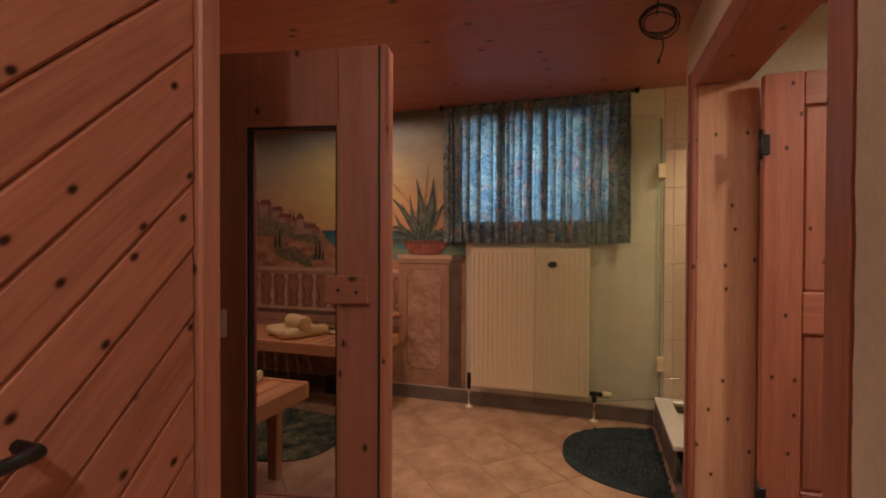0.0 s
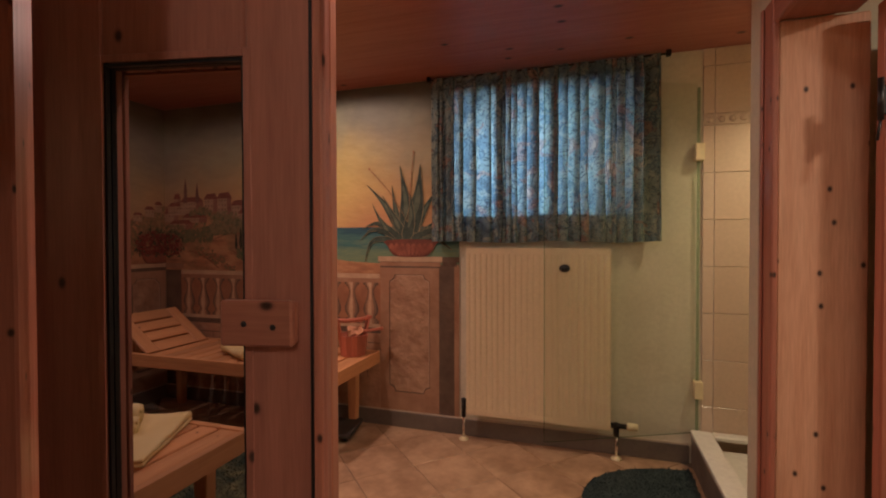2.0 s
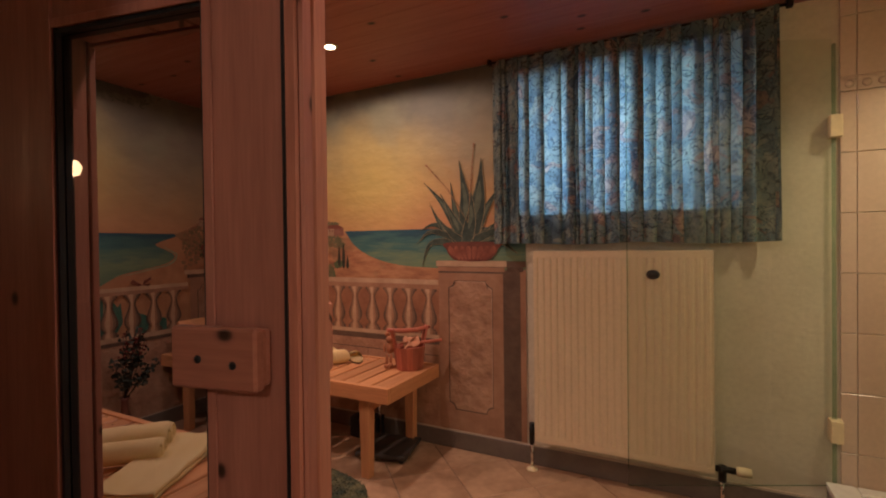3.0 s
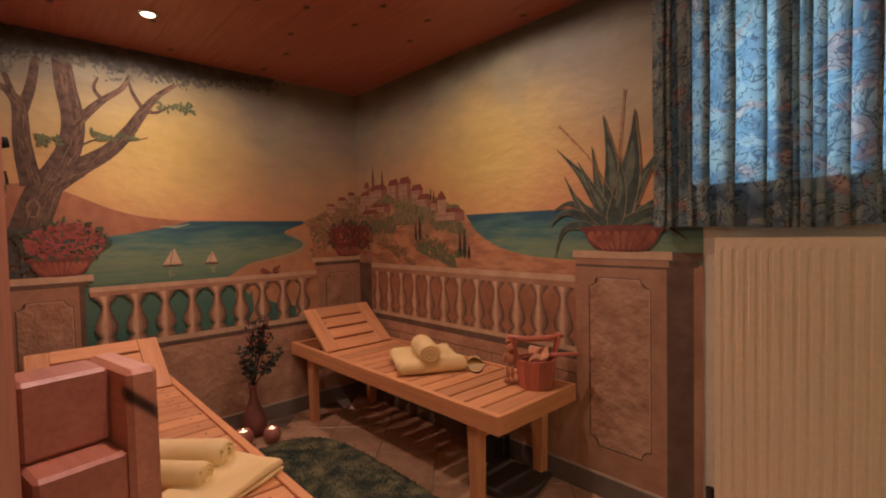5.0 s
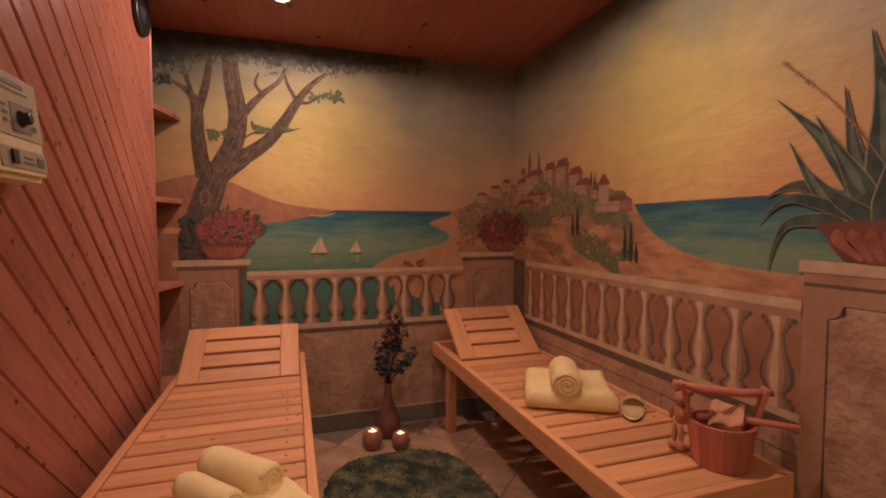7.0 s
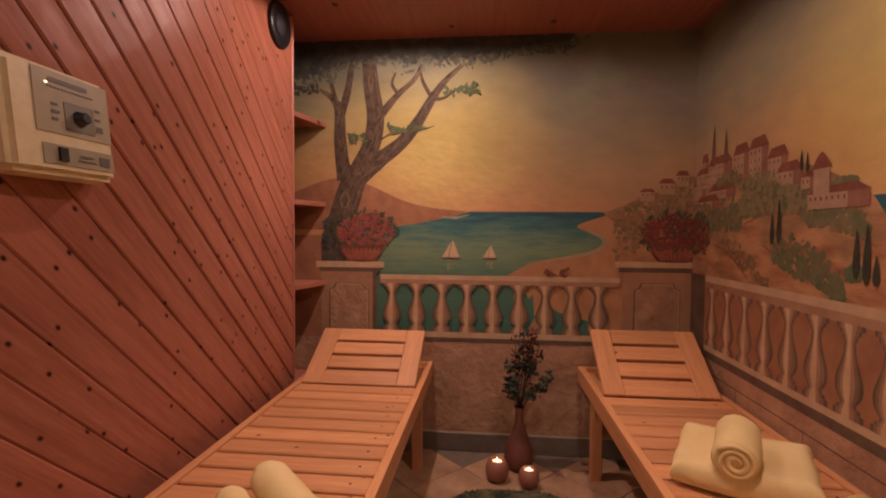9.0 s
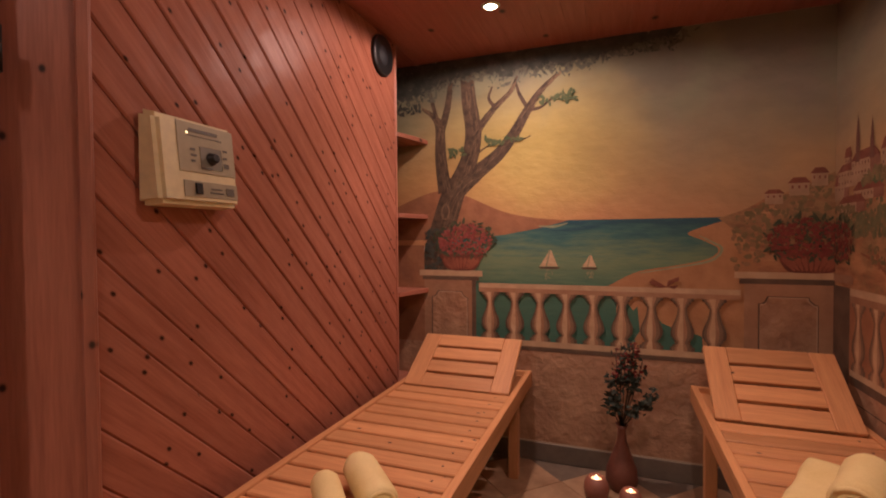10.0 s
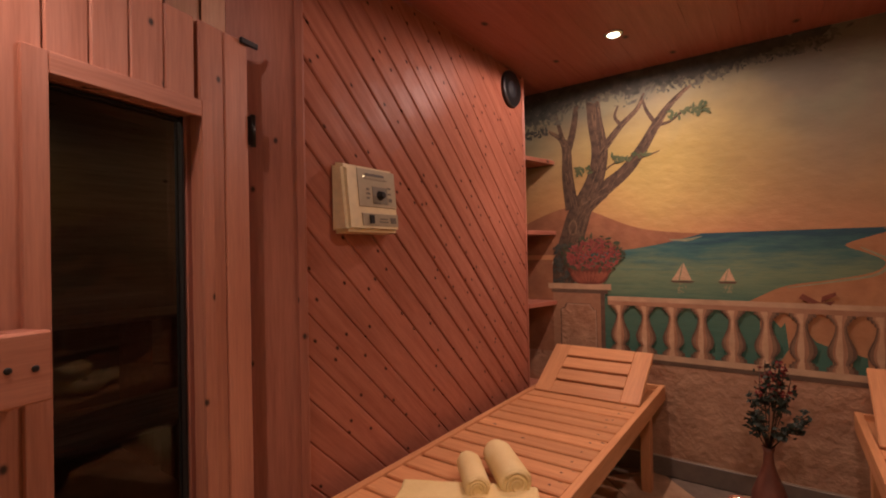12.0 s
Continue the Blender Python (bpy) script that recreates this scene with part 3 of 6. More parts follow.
def sauna_door():
    """Local axes: along the leaf from the hinge, through its thickness, up."""
    m = pose(-0.245, 2.795, 0, 0, 0, 11.0)
    d = thing("sauna_door", (-0.245, 2.795, 0.02), "open sauna door of reddish pine boards with smoked glass", "door")
    E, N0, N1, TOP = 0.653, 0.014, 0.075, 1.825
    G0, G1, GT, GB = 0.167, 0.486, 1.575, 0.30

    def piece(name, material, b, label="", bevel=0.004, parent=d):
        bm = bmesh.new()
        box(bm, *b, bevel=bevel)
        return part(name, bm, material, parent, label, m)
    NM = 0.034
    # smooth outer face: two stiles and two rails
    for x0, x1 in ((0.0, G0 - 0.0005), (G1 + 0.0005, E)):
        piece("stile", door_front, (x0, x1, N0 - 0.010, NM, 0.02, TOP), "smooth outer face, toned darker for its shade")
    for z0, z1 in ((GT + 0.0005, TOP), (0.02, GB - 0.0005)):
        piece("rail", door_front, (G0, G1, N0 - 0.010, NM, z0, z1), "smooth outer face, toned darker for its shade")
    # inner face of upright matched boards
    for x0, x1 in ((0.0, 0.080), (0.0815, G0 - 0.012), (G1 + 0.001, 0.565), (0.5665, E)):
        piece("stile_board", door_board, (x0, x1, NM + 0.001, N1, 0.02, TOP))
    for k in range(4):
        w = (G1 - G0) / 4
        piece("top_board", door_board, (G0 + k * w, G0 + (k + 1) * w - 0.0015, NM + 0.001, N1, GT, TOP))
        piece("bottom_board", door_board, (G0 + k * w, G0 + (k + 1) * w - 0.0015, NM + 0.001, N1, 0.02, GB))
    b = bmesh.new()
    b.faces.new([b.verts.new((x, 0.017, z)) for x, z in ((G0, GB), (G1, GB), (G1, GT), (G0, GT))])
    part("pane", b, door_glass, d, "smoked glass pane", m)
    for ya, yb, wide, up, flat in ((0.0, N0 - 0.0105, 0.014, door_front, door_front), (N1 + 0.0005, 0.088, 0.040, door_board, door_board_x)):
        for b in ((G0 - wide, G0 + (0.003 if wide < 0.02 else -0.009), ya, yb, GB - wide, GT + wide), (G1 - 0.003, G1 + wide, ya, yb, GB - wide, GT + wide)):
            piece("glazing_bead", up, b, "", 0.0015)
        for b in ((G0 + (0.0035 if wide < 0.02 else -0.0085), G1 - 0.0035, ya, yb, GT - 0.003, GT + wide - 0.001), (G0 + 0.0035, G1 - 0.0035, ya, yb, GB - wide, GB + 0.003)):
            piece("glazing_bead", flat, b, "", 0.0015)
    for n0, n1 in ((0.0055, 0.0155), (0.0185, 0.032)):
        for b in ((G0 + 0.0032, G0 + 0.009, n0, n1, GB, GT), (G1 - 0.009, G1 - 0.0032, n0, n1, GB, GT), (G0 + 0.0092, G1 - 0.0092, n0, n1, GT - 0.010, GT - 0.0035)):
            piece("seal", black, b, "black rubber seal", 0)
    piece("edge_groove", black, (E - 0.032, E - 0.026, N0 - 0.0125, N0 - 0.0103, 0.02, TOP), "dark groove near the edge", 0)
    piece("edge_strip", pine_z, (E - 0.024, E - 0.004, N0 - 0.018, N0 - 0.0103, 0.02, TOP), "", 0.003)
    # wooden grips: a thin block on the outer face, a stepped block on the inner face
    front = piece("handle", pine_x, (0.450, 0.598, -0.034, -0.0125, 0.992, 1.082), "wooden door grip")
    piece("spacer", pine_x, (0.525, 0.597, -0.012, 0.0032, 0.996, 1.078), "", 0.003, front)
    back = piece("handle", door_board_x, (0.520, 0.606, 0.146, 0.168, 0.976, 1.098), "wooden door grip")
    piece("spacer", pine_x, (0.526, 0.572, N1 + 0.0145, 0.1455, 1.038, 1.097), "", 0.003, back)
    piece("spacer", pine_x, (0.526, 0.604, N1 + 0.0145, 0.1455, 0.978, 1.037), "", 0.003, back)
    for grip, y, sign, spots in ((front, -0.034, -1, ((0.50, 1.036), (0.56, 1.03))), (back, 0.168, 1, ((0.545, 1.036), (0.582, 1.040)))):
        for x, z in spots:
            b = bmesh.new()
            lathe(b, [(0.006, -0.002), (0.006, 0.001), (0.003, 0.002)], steps=10, m=m @ Matrix(((1, 0, 0, x), (0, 0, sign, y), (0, 1, 0, z), (0, 0, 0, 1))))
            part("screw", b, black, grip, "dark screw head")
    for z in (0.35, 1.575):
        b = bmesh.new()
        tube(b, [(-0.010, 0.080, z - 0.045), (-0.010, 0.080, z + 0.045)], 0.008)
        box(b, -0.0045, -0.0015, 0.02, 0.08, z - 0.04, z + 0.04)
        part("hinge", b, dark_metal, d, "dark steel hinge", m)
    b = bmesh.new()
    box(b, -0.03, 0.03, N1 + 0.001, N1 + 0.012, TOP - 0.012, TOP + 0.004, 0.002)
    part("top_pivot", b, black, d, "small black pivot bracket", m)


sauna_door()
latch = thing("magnet_latch", (0.27, 2.30, 1.0), "steel magnet latch on the door jamb", "latch")
solid("body", plain("satin_steel", (0.34, 0.31, 0.28), 0.38, 1.0), latch, "", 0.003, 1, [(0.225, 0.285, 2.335, 2.352, 0.985, 1.045)])
solid("magnet", black, latch, "black magnet", 0.002, 1, [(0.235, 0.275, 2.3525, 2.358, 0.99, 1.04)])


def sauna_lamp():
    """A lit cabin lamp behind a cage of upright slats on the cabin's end wall."""
    x, y, z = -1.869, 1.10, 1.66
    c = thing("sauna_lamp", (x, y, z), "lit sauna lamp with a round slatted wooden shade", "wall lamp")
    bm = bmesh.new()
    box(bm, x, x + 0.018, y - 0.09, y + 0.09, z - 0.10, z + 0.10, 0.006)
    part("back_plate", bm, dark_wood, c)
    bm = bmesh.new()
    lathe(bm, [(0.004, -0.055), (0.035, -0.045), (0.05, 0.0), (0.035, 0.045), (0.004, 0.055)], (x + 0.072, y, z), 20)
    part("bulb", bm, glow("sauna_bulb", (1.0, 0.62, 0.28), 5.0), c, "glowing frosted bulb")
    for k in range(9):
        a = -math.pi / 2 + math.pi * k / 8
        bm = bmesh.new()
        r = 0.082
        tube(bm, [(x + 0.02 + r * math.cos(a) * f, y + r * math.sin(a) * f, z + h) for f, h in ((0.75, -0.085), (1.0, -0.05), (1.0, 0.05), (0.75, 0.085))], 0.005, 6)
        part("slat", bm, door_pine, c)


sauna_lamp()
d = bpy.data.lights.new("sauna_lamp_light", "POINT")
d.energy, d.color, d.shadow_soft_size = 3.2, (1.0, 0.62, 0.32), 0.05
new("sauna_lamp_light", d).location = (-1.72, 1.10, 1.66)


def sauna_bench(z, y0, y1):
    b = thing("sauna_bench", (-0.8, (y0 + y1) / 2, 0), "dark slatted wooden sauna bench", "bench", "sauna benches")
    n = int((y1 - y0) / 0.1)
    for k in range(n):
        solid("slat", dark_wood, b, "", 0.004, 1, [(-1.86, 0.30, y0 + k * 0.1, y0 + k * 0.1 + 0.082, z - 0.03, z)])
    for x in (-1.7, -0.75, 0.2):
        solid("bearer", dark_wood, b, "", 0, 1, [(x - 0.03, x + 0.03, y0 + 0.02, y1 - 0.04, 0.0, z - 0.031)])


sauna_bench(0.45, 1.15, 1.75)
sauna_bench(0.88, 0.57, 1.12)


def lounger(x0, x1, y0, y1, lift, label):
    """Beech lounger: slats across a frame, four legs, raised slatted headrest at the wall end."""
    L = thing("lounger", ((x0 + x1) / 2, (y0 + y1) / 2, 0), label, "lounger", "slatted loungers")
    T = 0.485
    for ya, yb in ((y0, y0 + 0.028), (y1 - 0.028, y1)):
        solid("side_rail", beech_x, L, "", 0.005, 2, [(x0, x1, ya, yb, T - 0.075, T + 0.003)])
    for xa, xb in ((x0, x0 + 0.028), (x1 - 0.028, x1)):
        solid("end_rail", beech_y, L, "", 0.005, 2, [(xa, xb, y0 + 0.0285, y1 - 0.0285, T - 0.075, T + 0.001)])
    hinge_x = x0 + 0.415
    pitch = 0.0957
    x = x1 - 0.031
    while x - 0.080 > hinge_x:
        solid("slat", beech_y, L, "", 0.004, 1, [(x - 0.0810, x, y0 + 0.029, y1 - 0.029, T - 0.022, T - 0.001)])
        x -= pitch
        plug = bmesh.new()
        lathe(plug, [(0.0045, -0.001), (0.0045, 0.0004), (0.003, 0.0007)], (x + pitch - 0.041, y1 - 0.085, T - 0.001), 8)
        part("screw", plug, dark_metal, L, "dark screw head")
    for ya in (y0 + 0.035, y1 - 0.075):
        solid("slat_bearer", beech_x, L, "", 0, 1, [(x0 + 0.03, x1 - 0.03, ya, ya + 0.04, T - 0.062, T - 0.0225)])
    lx0, lx1 = x0 + 0.17, x1 - 0.20
    for lx in (lx0, lx1):
        for ly in (y0 + 0.029, y1 - 0.029 - 0.05):
            b = bmesh.new()
            v = box(b, lx, lx + 0.07, ly, ly + 0.048, 0, T - 0.0635, 0)
            for w in v:
                if w.co.z < 0.01:
                    w.co.x = lx + 0.035 + (w.co.x - lx - 0.035) * 0.72
            bmesh.ops.bevel(b, geom=b.edges[:], offset=0.004, segments=1, affect="EDGES")
            part("leg", b, beech_z, L)
        solid("cross_rail", beech_y, L, "", 0.003, 1, [(lx + 0.022, lx + 0.045, y0 + 0.078, y1 - 0.079, T - 0.15, T - 0.0635)])
    # headrest in a plane tilted about the hinge line
    back = thing("headrest", (hinge_x, (y0 + y1) / 2, T - 0.02), "")
    back.parent, back.matrix_parent_inverse = L, base_of(L).inverted()
    tilt = pose(hinge_x, 0, T - 0.015, 0, lift, 0)
    w = 0.372
    for name, b, m2 in [("stile", (-w, -0.002, y0 + 0.032, y0 + 0.122, 0, 0.022), beech_x), ("stile", (-w, -0.002, y1 - 0.122, y1 - 0.032, 0, 0.022), beech_x)]:
        bm = bmesh.new()
        box(bm, *b, bevel=0.004)
        part(name, bm, m2, back, "", tilt)
    step = w / 4
    for k in range(4):
        bm = bmesh.new()
        box(bm, -w + k * step + (0.0 if k == 0 else 0.008), -w + (k + 1) * step - (0.002 if k == 3 else 0.008), y0 + 0.1225, y1 - 0.1225, 0.001, 0.021, 0.003)
        part("slat", bm, beech_y, back, "", tilt)
    hx, hz = hinge_x - 0.30 * math.cos(radians(lift)), T - 0.02 + 0.30 * math.sin(radians(lift))
    for ya in (y0 + 0.14, y1 - 0.17):
        solid("prop", beech_z, L, "headrest prop", 0, 1, [(hx - 0.012, hx + 0.012, ya, ya + 0.03, T - 0.06, hz - 0.01)])
    return L


lounger(-2.215, -0.335, 2.972, 3.565, 30, "pale beech slatted lounger with a raised headrest along the plank wall")
lounger(-2.215, -0.412, 4.322, 4.868, 37, "pale beech slatted lounger with a raised headrest below the painted balustrade")

def folded_towel(name, m, sx, sy, h, layers, label, sag=0.010):
    t = thing(name, m.translation, label, "towel", "cream towels")
    n = 26
    for k in range(layers):
        bm = bmesh.new()
        z0, z1 = h * k / layers, h * (k + 1) / layers
        mid, half, r = (z0 + z1) / 2, (z1 - z0) / 2, 0.55 * h / layers
        sheets = []
        for side in (-1, 1):
            grid = []
            for i in range(n + 1):
                row = []
                for j in range(n + 1):
                    a, b = math.sin((i / n - 0.5) * math.pi) * sx / 2, math.sin((j / n - 0.5) * math.pi) * sy / 2
                    d = min(1.0, min(sx / 2 - abs(a), sy / 2 - abs(b)) / r)
                    round_off = math.sqrt(max(0.0, 1 - (1 - d) ** 2))
                    p = Vector((a, b, mid + side * half * round_off))
                    soft = noise.noise(Vector((a * 7, b * 7, k * 3 + 1.5)))
                    if side > 0 and k == layers - 1:
                        p.z += round_off * (0.010 * soft + sag * (abs(b) / sy * 2 - 0.4))
                    p.x += 0.007 * noise.noise(Vector((b * 11, k * 5, p.z * 9)))
                    p.y += 0.007 * noise.noise(Vector((a * 11, k * 5 + 3, p.z * 9)))
                    p.z = max(p.z, 0.0008)
                    row.append(bm.verts.new(p))
                grid.append(row)
            for i in range(n):
                for j in range(n):
                    bm.faces.new((grid[i][j], grid[i + 1][j], grid[i + 1][j + 1], grid[i][j + 1]))
            sheets.append(grid)
        bmesh.ops.remove_doubles(bm, verts=bm.verts[:], dist=0.0004)
        for f in bm.faces:
            f.smooth = True
        part("fold", bm, terry, t, "", m)
    return t


def rolled_towel(m, length, radius, label):
    """A towel rolled up: a spiral sheet with thickness, lying along local x."""
    t = thing("towel_roll", m.translation, label, "towel", "cream towels")
    bm = bmesh.new()
    rings, steps = [], 28
    for k in range(15):
        x = -length / 2 + length * k / 14
        end = max(0.0, abs(x) - (length / 2 - 0.02)) / 0.02
        ring = []
        for j in range(steps):
            a = 2 * math.pi * j / steps
            r = radius * (1 - 0.13 * end ** 2) * (1 + 0.05 * noise.noise(Vector((x * 11, math.cos(a) * 1.5, math.sin(a) * 1.5)))) + 0.004 * (0.5 - ((a / 6.2832) % 1))
            ring.append(bm.verts.new((x, r * math.cos(a), max(0.001, radius * 0.96 + r * math.sin(a) * 0.96))))
        rings.append(ring)
    for p, q in zip(rings, rings[1:]):
        for j in range(steps):
            bm.faces.new((p[j], p[(j + 1) % steps], q[(j + 1) % steps], q[j])).smooth = True
    bm.faces.new(rings[0][::-1]), bm.faces.new(rings[-1])
    part("roll", bm, terry, t, "", m)
    for side in (-1, 1):
        bm = bmesh.new()
        pts = []
        for k in range(46):
            a = 2 * math.pi * 2.4 * k / 45
            r = 0.010 + (radius * 0.84 - 0.010) * k / 45
            pts.append((side * (length / 2 - 0.001), r * math.cos(a), radius * 0.96 + r * math.sin(a) * 0.96))
        tube(bm, pts, radius * 0.115, 8)
        part("spiral_end", bm, terry, t, "", m)
    return t


T = 0.487
folded_towel("bath_towel", pose(-1.135, 4.585, T, 0, 0, 62), 0.345, 0.33, 0.066, 1, "cream folded bath towel lying on the beech lounger", 0.030)
rolled_towel(pose(-1.10, 4.548, T + 0.050, 0, 0, -28), 0.24, 0.056, "rolled cream towel on a folded towel")
folded_towel("bath_towel", pose(-0.612, 3.345, T, 0, 0, 116), 0.41, 0.19, 0.030, 2, "cream bath towel folded on the beech lounger")
rolled_towel(pose(-0.818, 3.363, T + 0.002, 0, 0, 45), 0.235, 0.048, "rolled cream towel lying across a folded towel")
rolled_towel(pose(-0.722, 3.300, T + 0.010, 0, 0, 42), 0.19, 0.038, "small rolled cream towel beside a larger roll")


def slipper(m):
    s = thing("slipper", m.translation, "cream terry slipper lying on the beech lounger", "slipper", "")
    bm = bmesh.new()
    def sole(z0, z1, k=1.0):
        lay = []
        for z in (z0, z1):
            ring = []
            for j in range(24):
                a = 2 * math.pi * j / 24
                w = 0.048 if math.cos(a) > 0 else 0.042
                ring.append(bm.verts.new((0.125 * k * math.cos(a), w * k * math.sin(a), z)))
            lay.append(ring)
        for j in range(24):
            bm.faces.new((lay[0][j], lay[0][(j + 1) % 24], lay[1][(j + 1) % 24], lay[1][j])).smooth = True
        bm.faces.new(lay[0][::-1]), bm.faces.new(lay[1])
    sole(0.0, 0.006, 0.97)
    part("outsole", bm, black, s, "thin dark rubber outsole", m)
    bm = bmesh.new()
    sole(0.0062, 0.0122, 0.98)
    part("sole", bm, terry, s, "", m)
    bm = bmesh.new()
    sole(0.0125, 0.016, 0.9)
    part("insole", bm, plain("shaded_insole", (0.60, 0.44, 0.22), 0.9), s, "cream insole", m)
    bm = bmesh.new()
    rows = []
    for i in range(7):
        x = -0.01 + 0.115 * i / 6
        h, w = 0.042 - 0.022 * (i / 6) ** 2, 0.044 * math.sqrt(max(0.05, 1 - (max(0, x) / 0.128) ** 2))
        rows.append([bm.verts.new((x, w * math.cos(math.pi * j / 10), 0.008 + h * math.sin(math.pi * j / 10))) for j in range(11)])
    for a, b in zip(rows, rows[1:]):
        for j in range(10):
            bm.faces.new((a[j], b[j], b[j + 1], a[j + 1])).smooth = True
    bmesh.ops.solidify(bm, geom=bm.faces[:], thickness=0.006)
    part("upper", bm, terry, s, "", m)


slipper(pose(-0.940, 4.752, T, 0, 0, 138) @ Matrix.Scale(1.0, 4))


def sauna_tub():
    cx, cy = -0.53, 4.725
    b = thing("sauna_bucket", (cx, cy, T), "red stained wooden sauna bucket with a cross handle", "bucket")
    n = 16
    for k in range(n):
        a0, a1 = 2 * math.pi * k / n, 2 * math.pi * (k + 0.985) / n
        h = 0.235 if k in (2, 10) else 0.128
        bm = bmesh.new()
        q = []
        for z, r in ((0, 0.078), (0.128, 0.092), (h, 0.092 + (h - 0.128) * 0.25)) if h > 0.13 else ((0, 0.078), (0.128, 0.092)):
            q.append([bm.verts.new((cx + rr * math.cos(a), cy + rr * math.sin(a), T + z)) for a, rr in ((a0, r), (a1, r), (a1, r - 0.011), (a0, r - 0.011))])
        for lo, hi in zip(q, q[1:]):
            for j in range(4):
                bm.faces.new((lo[j], lo[(j + 1) % 4], hi[(j + 1) % 4], hi[j]))
        bm.faces.new(q[0][::-1]), bm.faces.new(q[-1])
        part("stave", bm, tub_mat, b)
    bm = bmesh.new()
    lathe(bm, [(0.066, 0.01), (0.066, 0.02)], (cx, cy, T), 20)
    part("base", bm, tub_mat, b)
    a = 2 * math.pi * 2.47 / n
    d = Vector((math.cos(a), math.sin(a), 0))
    c = Vector((cx, cy, T + 0.224))
    bm = bmesh.new()
    tube(bm, [c - d * 0.135 + Vector((0, 0, 0.006)), c - d * 0.05 - Vector((0, 0, 0.008)), c + d * 0.05 - Vector((0, 0, 0.010)), c + d * 0.13], [0.011, 0.014, 0.014, 0.012], 8)
    part("handle", bm, tub_mat, b)
    s = thing("ladle", (cx, cy, T + 0.1), "wooden ladle and cloth resting in the bucket", "ladle")
    bm = bmesh.new()
    tube(bm, [(cx - 0.06, cy - 0.03, T + 0.115), (cx + 0.02, cy + 0.03, T + 0.137), (cx + 0.16, cy + 0.10, T + 0.155)], [0.012, 0.010, 0.009], 8)
    part("stick", bm, tub_mat, s)
    bm = bmesh.new()
    bmesh.ops.create_grid(bm, x_segments=14, y_segments=14, size=0.048, matrix=pose(cx + 0.01, cy + 0.005, T + 0.15, 18, -22, 30))
    for v in bm.verts:
        v.co.z += 0.030 * noise.noise(v.co * 22) + 0.012 * noise.noise(v.co * 50)
    for f in bm.faces:
        f.smooth = True
    bmesh.ops.solidify(bm, geom=bm.faces[:], thickness=0.004)
    part("cloth", bm, plain("peach_cloth", (0.62, 0.30, 0.165), 0.9), s, "peach coloured cloth")
    # small rag figure hung over the rim
    fx, fy = cx - 0.098, cy - 0.052
    bm = bmesh.new()
    for p, r, sc in (((0, 0, 0.165), 0.024, 1), ((0, 0, 0.115), 0.024, 1.5), ((-0.022, 0.004, 0.192), 0.014, 1), ((0.022, 0.004, 0.192), 0.014, 1), ((-0.012, -0.016, 0.05), 0.009, 4), ((0.014, -0.014, 0.055), 0.009, 4), ((-0.012, -0.022, 0.015), 0.014, 1), ((0.016, -0.02, 0.022), 0.014, 1), ((0.03, -0.012, 0.12), 0.008, 3), ((-0.03, -0.012, 0.115), 0.008, 3)):
        bmesh.ops.create_icosphere(bm, subdivisions=2, radius=r, matrix=Matrix.Translation((fx + p[0], fy + p[1], T + p[2])) @ Matrix.Diagonal((1, 1, sc, 1)))
    for f in bm.faces:
        f.smooth = True
    doll = part("rag_doll", bm, plain("orange_brown_felt", (0.46, 0.20, 0.10), 0.95))
    tagged(doll, "small orange felt figure hanging on the bucket rim", "doll")


sauna_tub()


def candle(x, y, r, label):
    c = thing("tea_light_holder", (x, y, 0), label, "candle holder", "glowing candle holders")
    bm = bmesh.new()
    prof = [(r * 0.55, 0.0), (r * 0.86, r * 0.28), (r, r * 0.85), (r * 0.93, r * 1.35), (r * 0.66, r * 1.78), (r * 0.58, r * 1.80), (r * 0.56, r * 1.55), (r * 0.50, r * 1.5)]
    lathe(bm, prof, (x, y, 0.002), 24)
    part("bowl", bm, clay, c)
    bm = bmesh.new()
    lathe(bm, [(r * 0.42, r * 1.52), (r * 0.42, r * 1.62), (r * 0.05, r * 1.63)], (x, y, 0.002), 16)
    part("wax", bm, glow("lit_wax", (1.0, 0.55, 0.25), 2.0), c, "glowing wax")
    bm = bmesh.new()
    lathe(bm, [(0.002, r * 1.64), (0.0045, r * 1.72), (0.003, r * 1.82), (0.001, r * 1.90)], (x, y, 0.002), 8)
    part("flame", bm, flame_mat, c, "candle flame")


candle(-1.945, 3.905, 0.056, "round terracotta tea light holder with a lit flame")
candle(-1.90, 4.05, 0.049, "smaller round terracotta tea light holder with a lit flame")


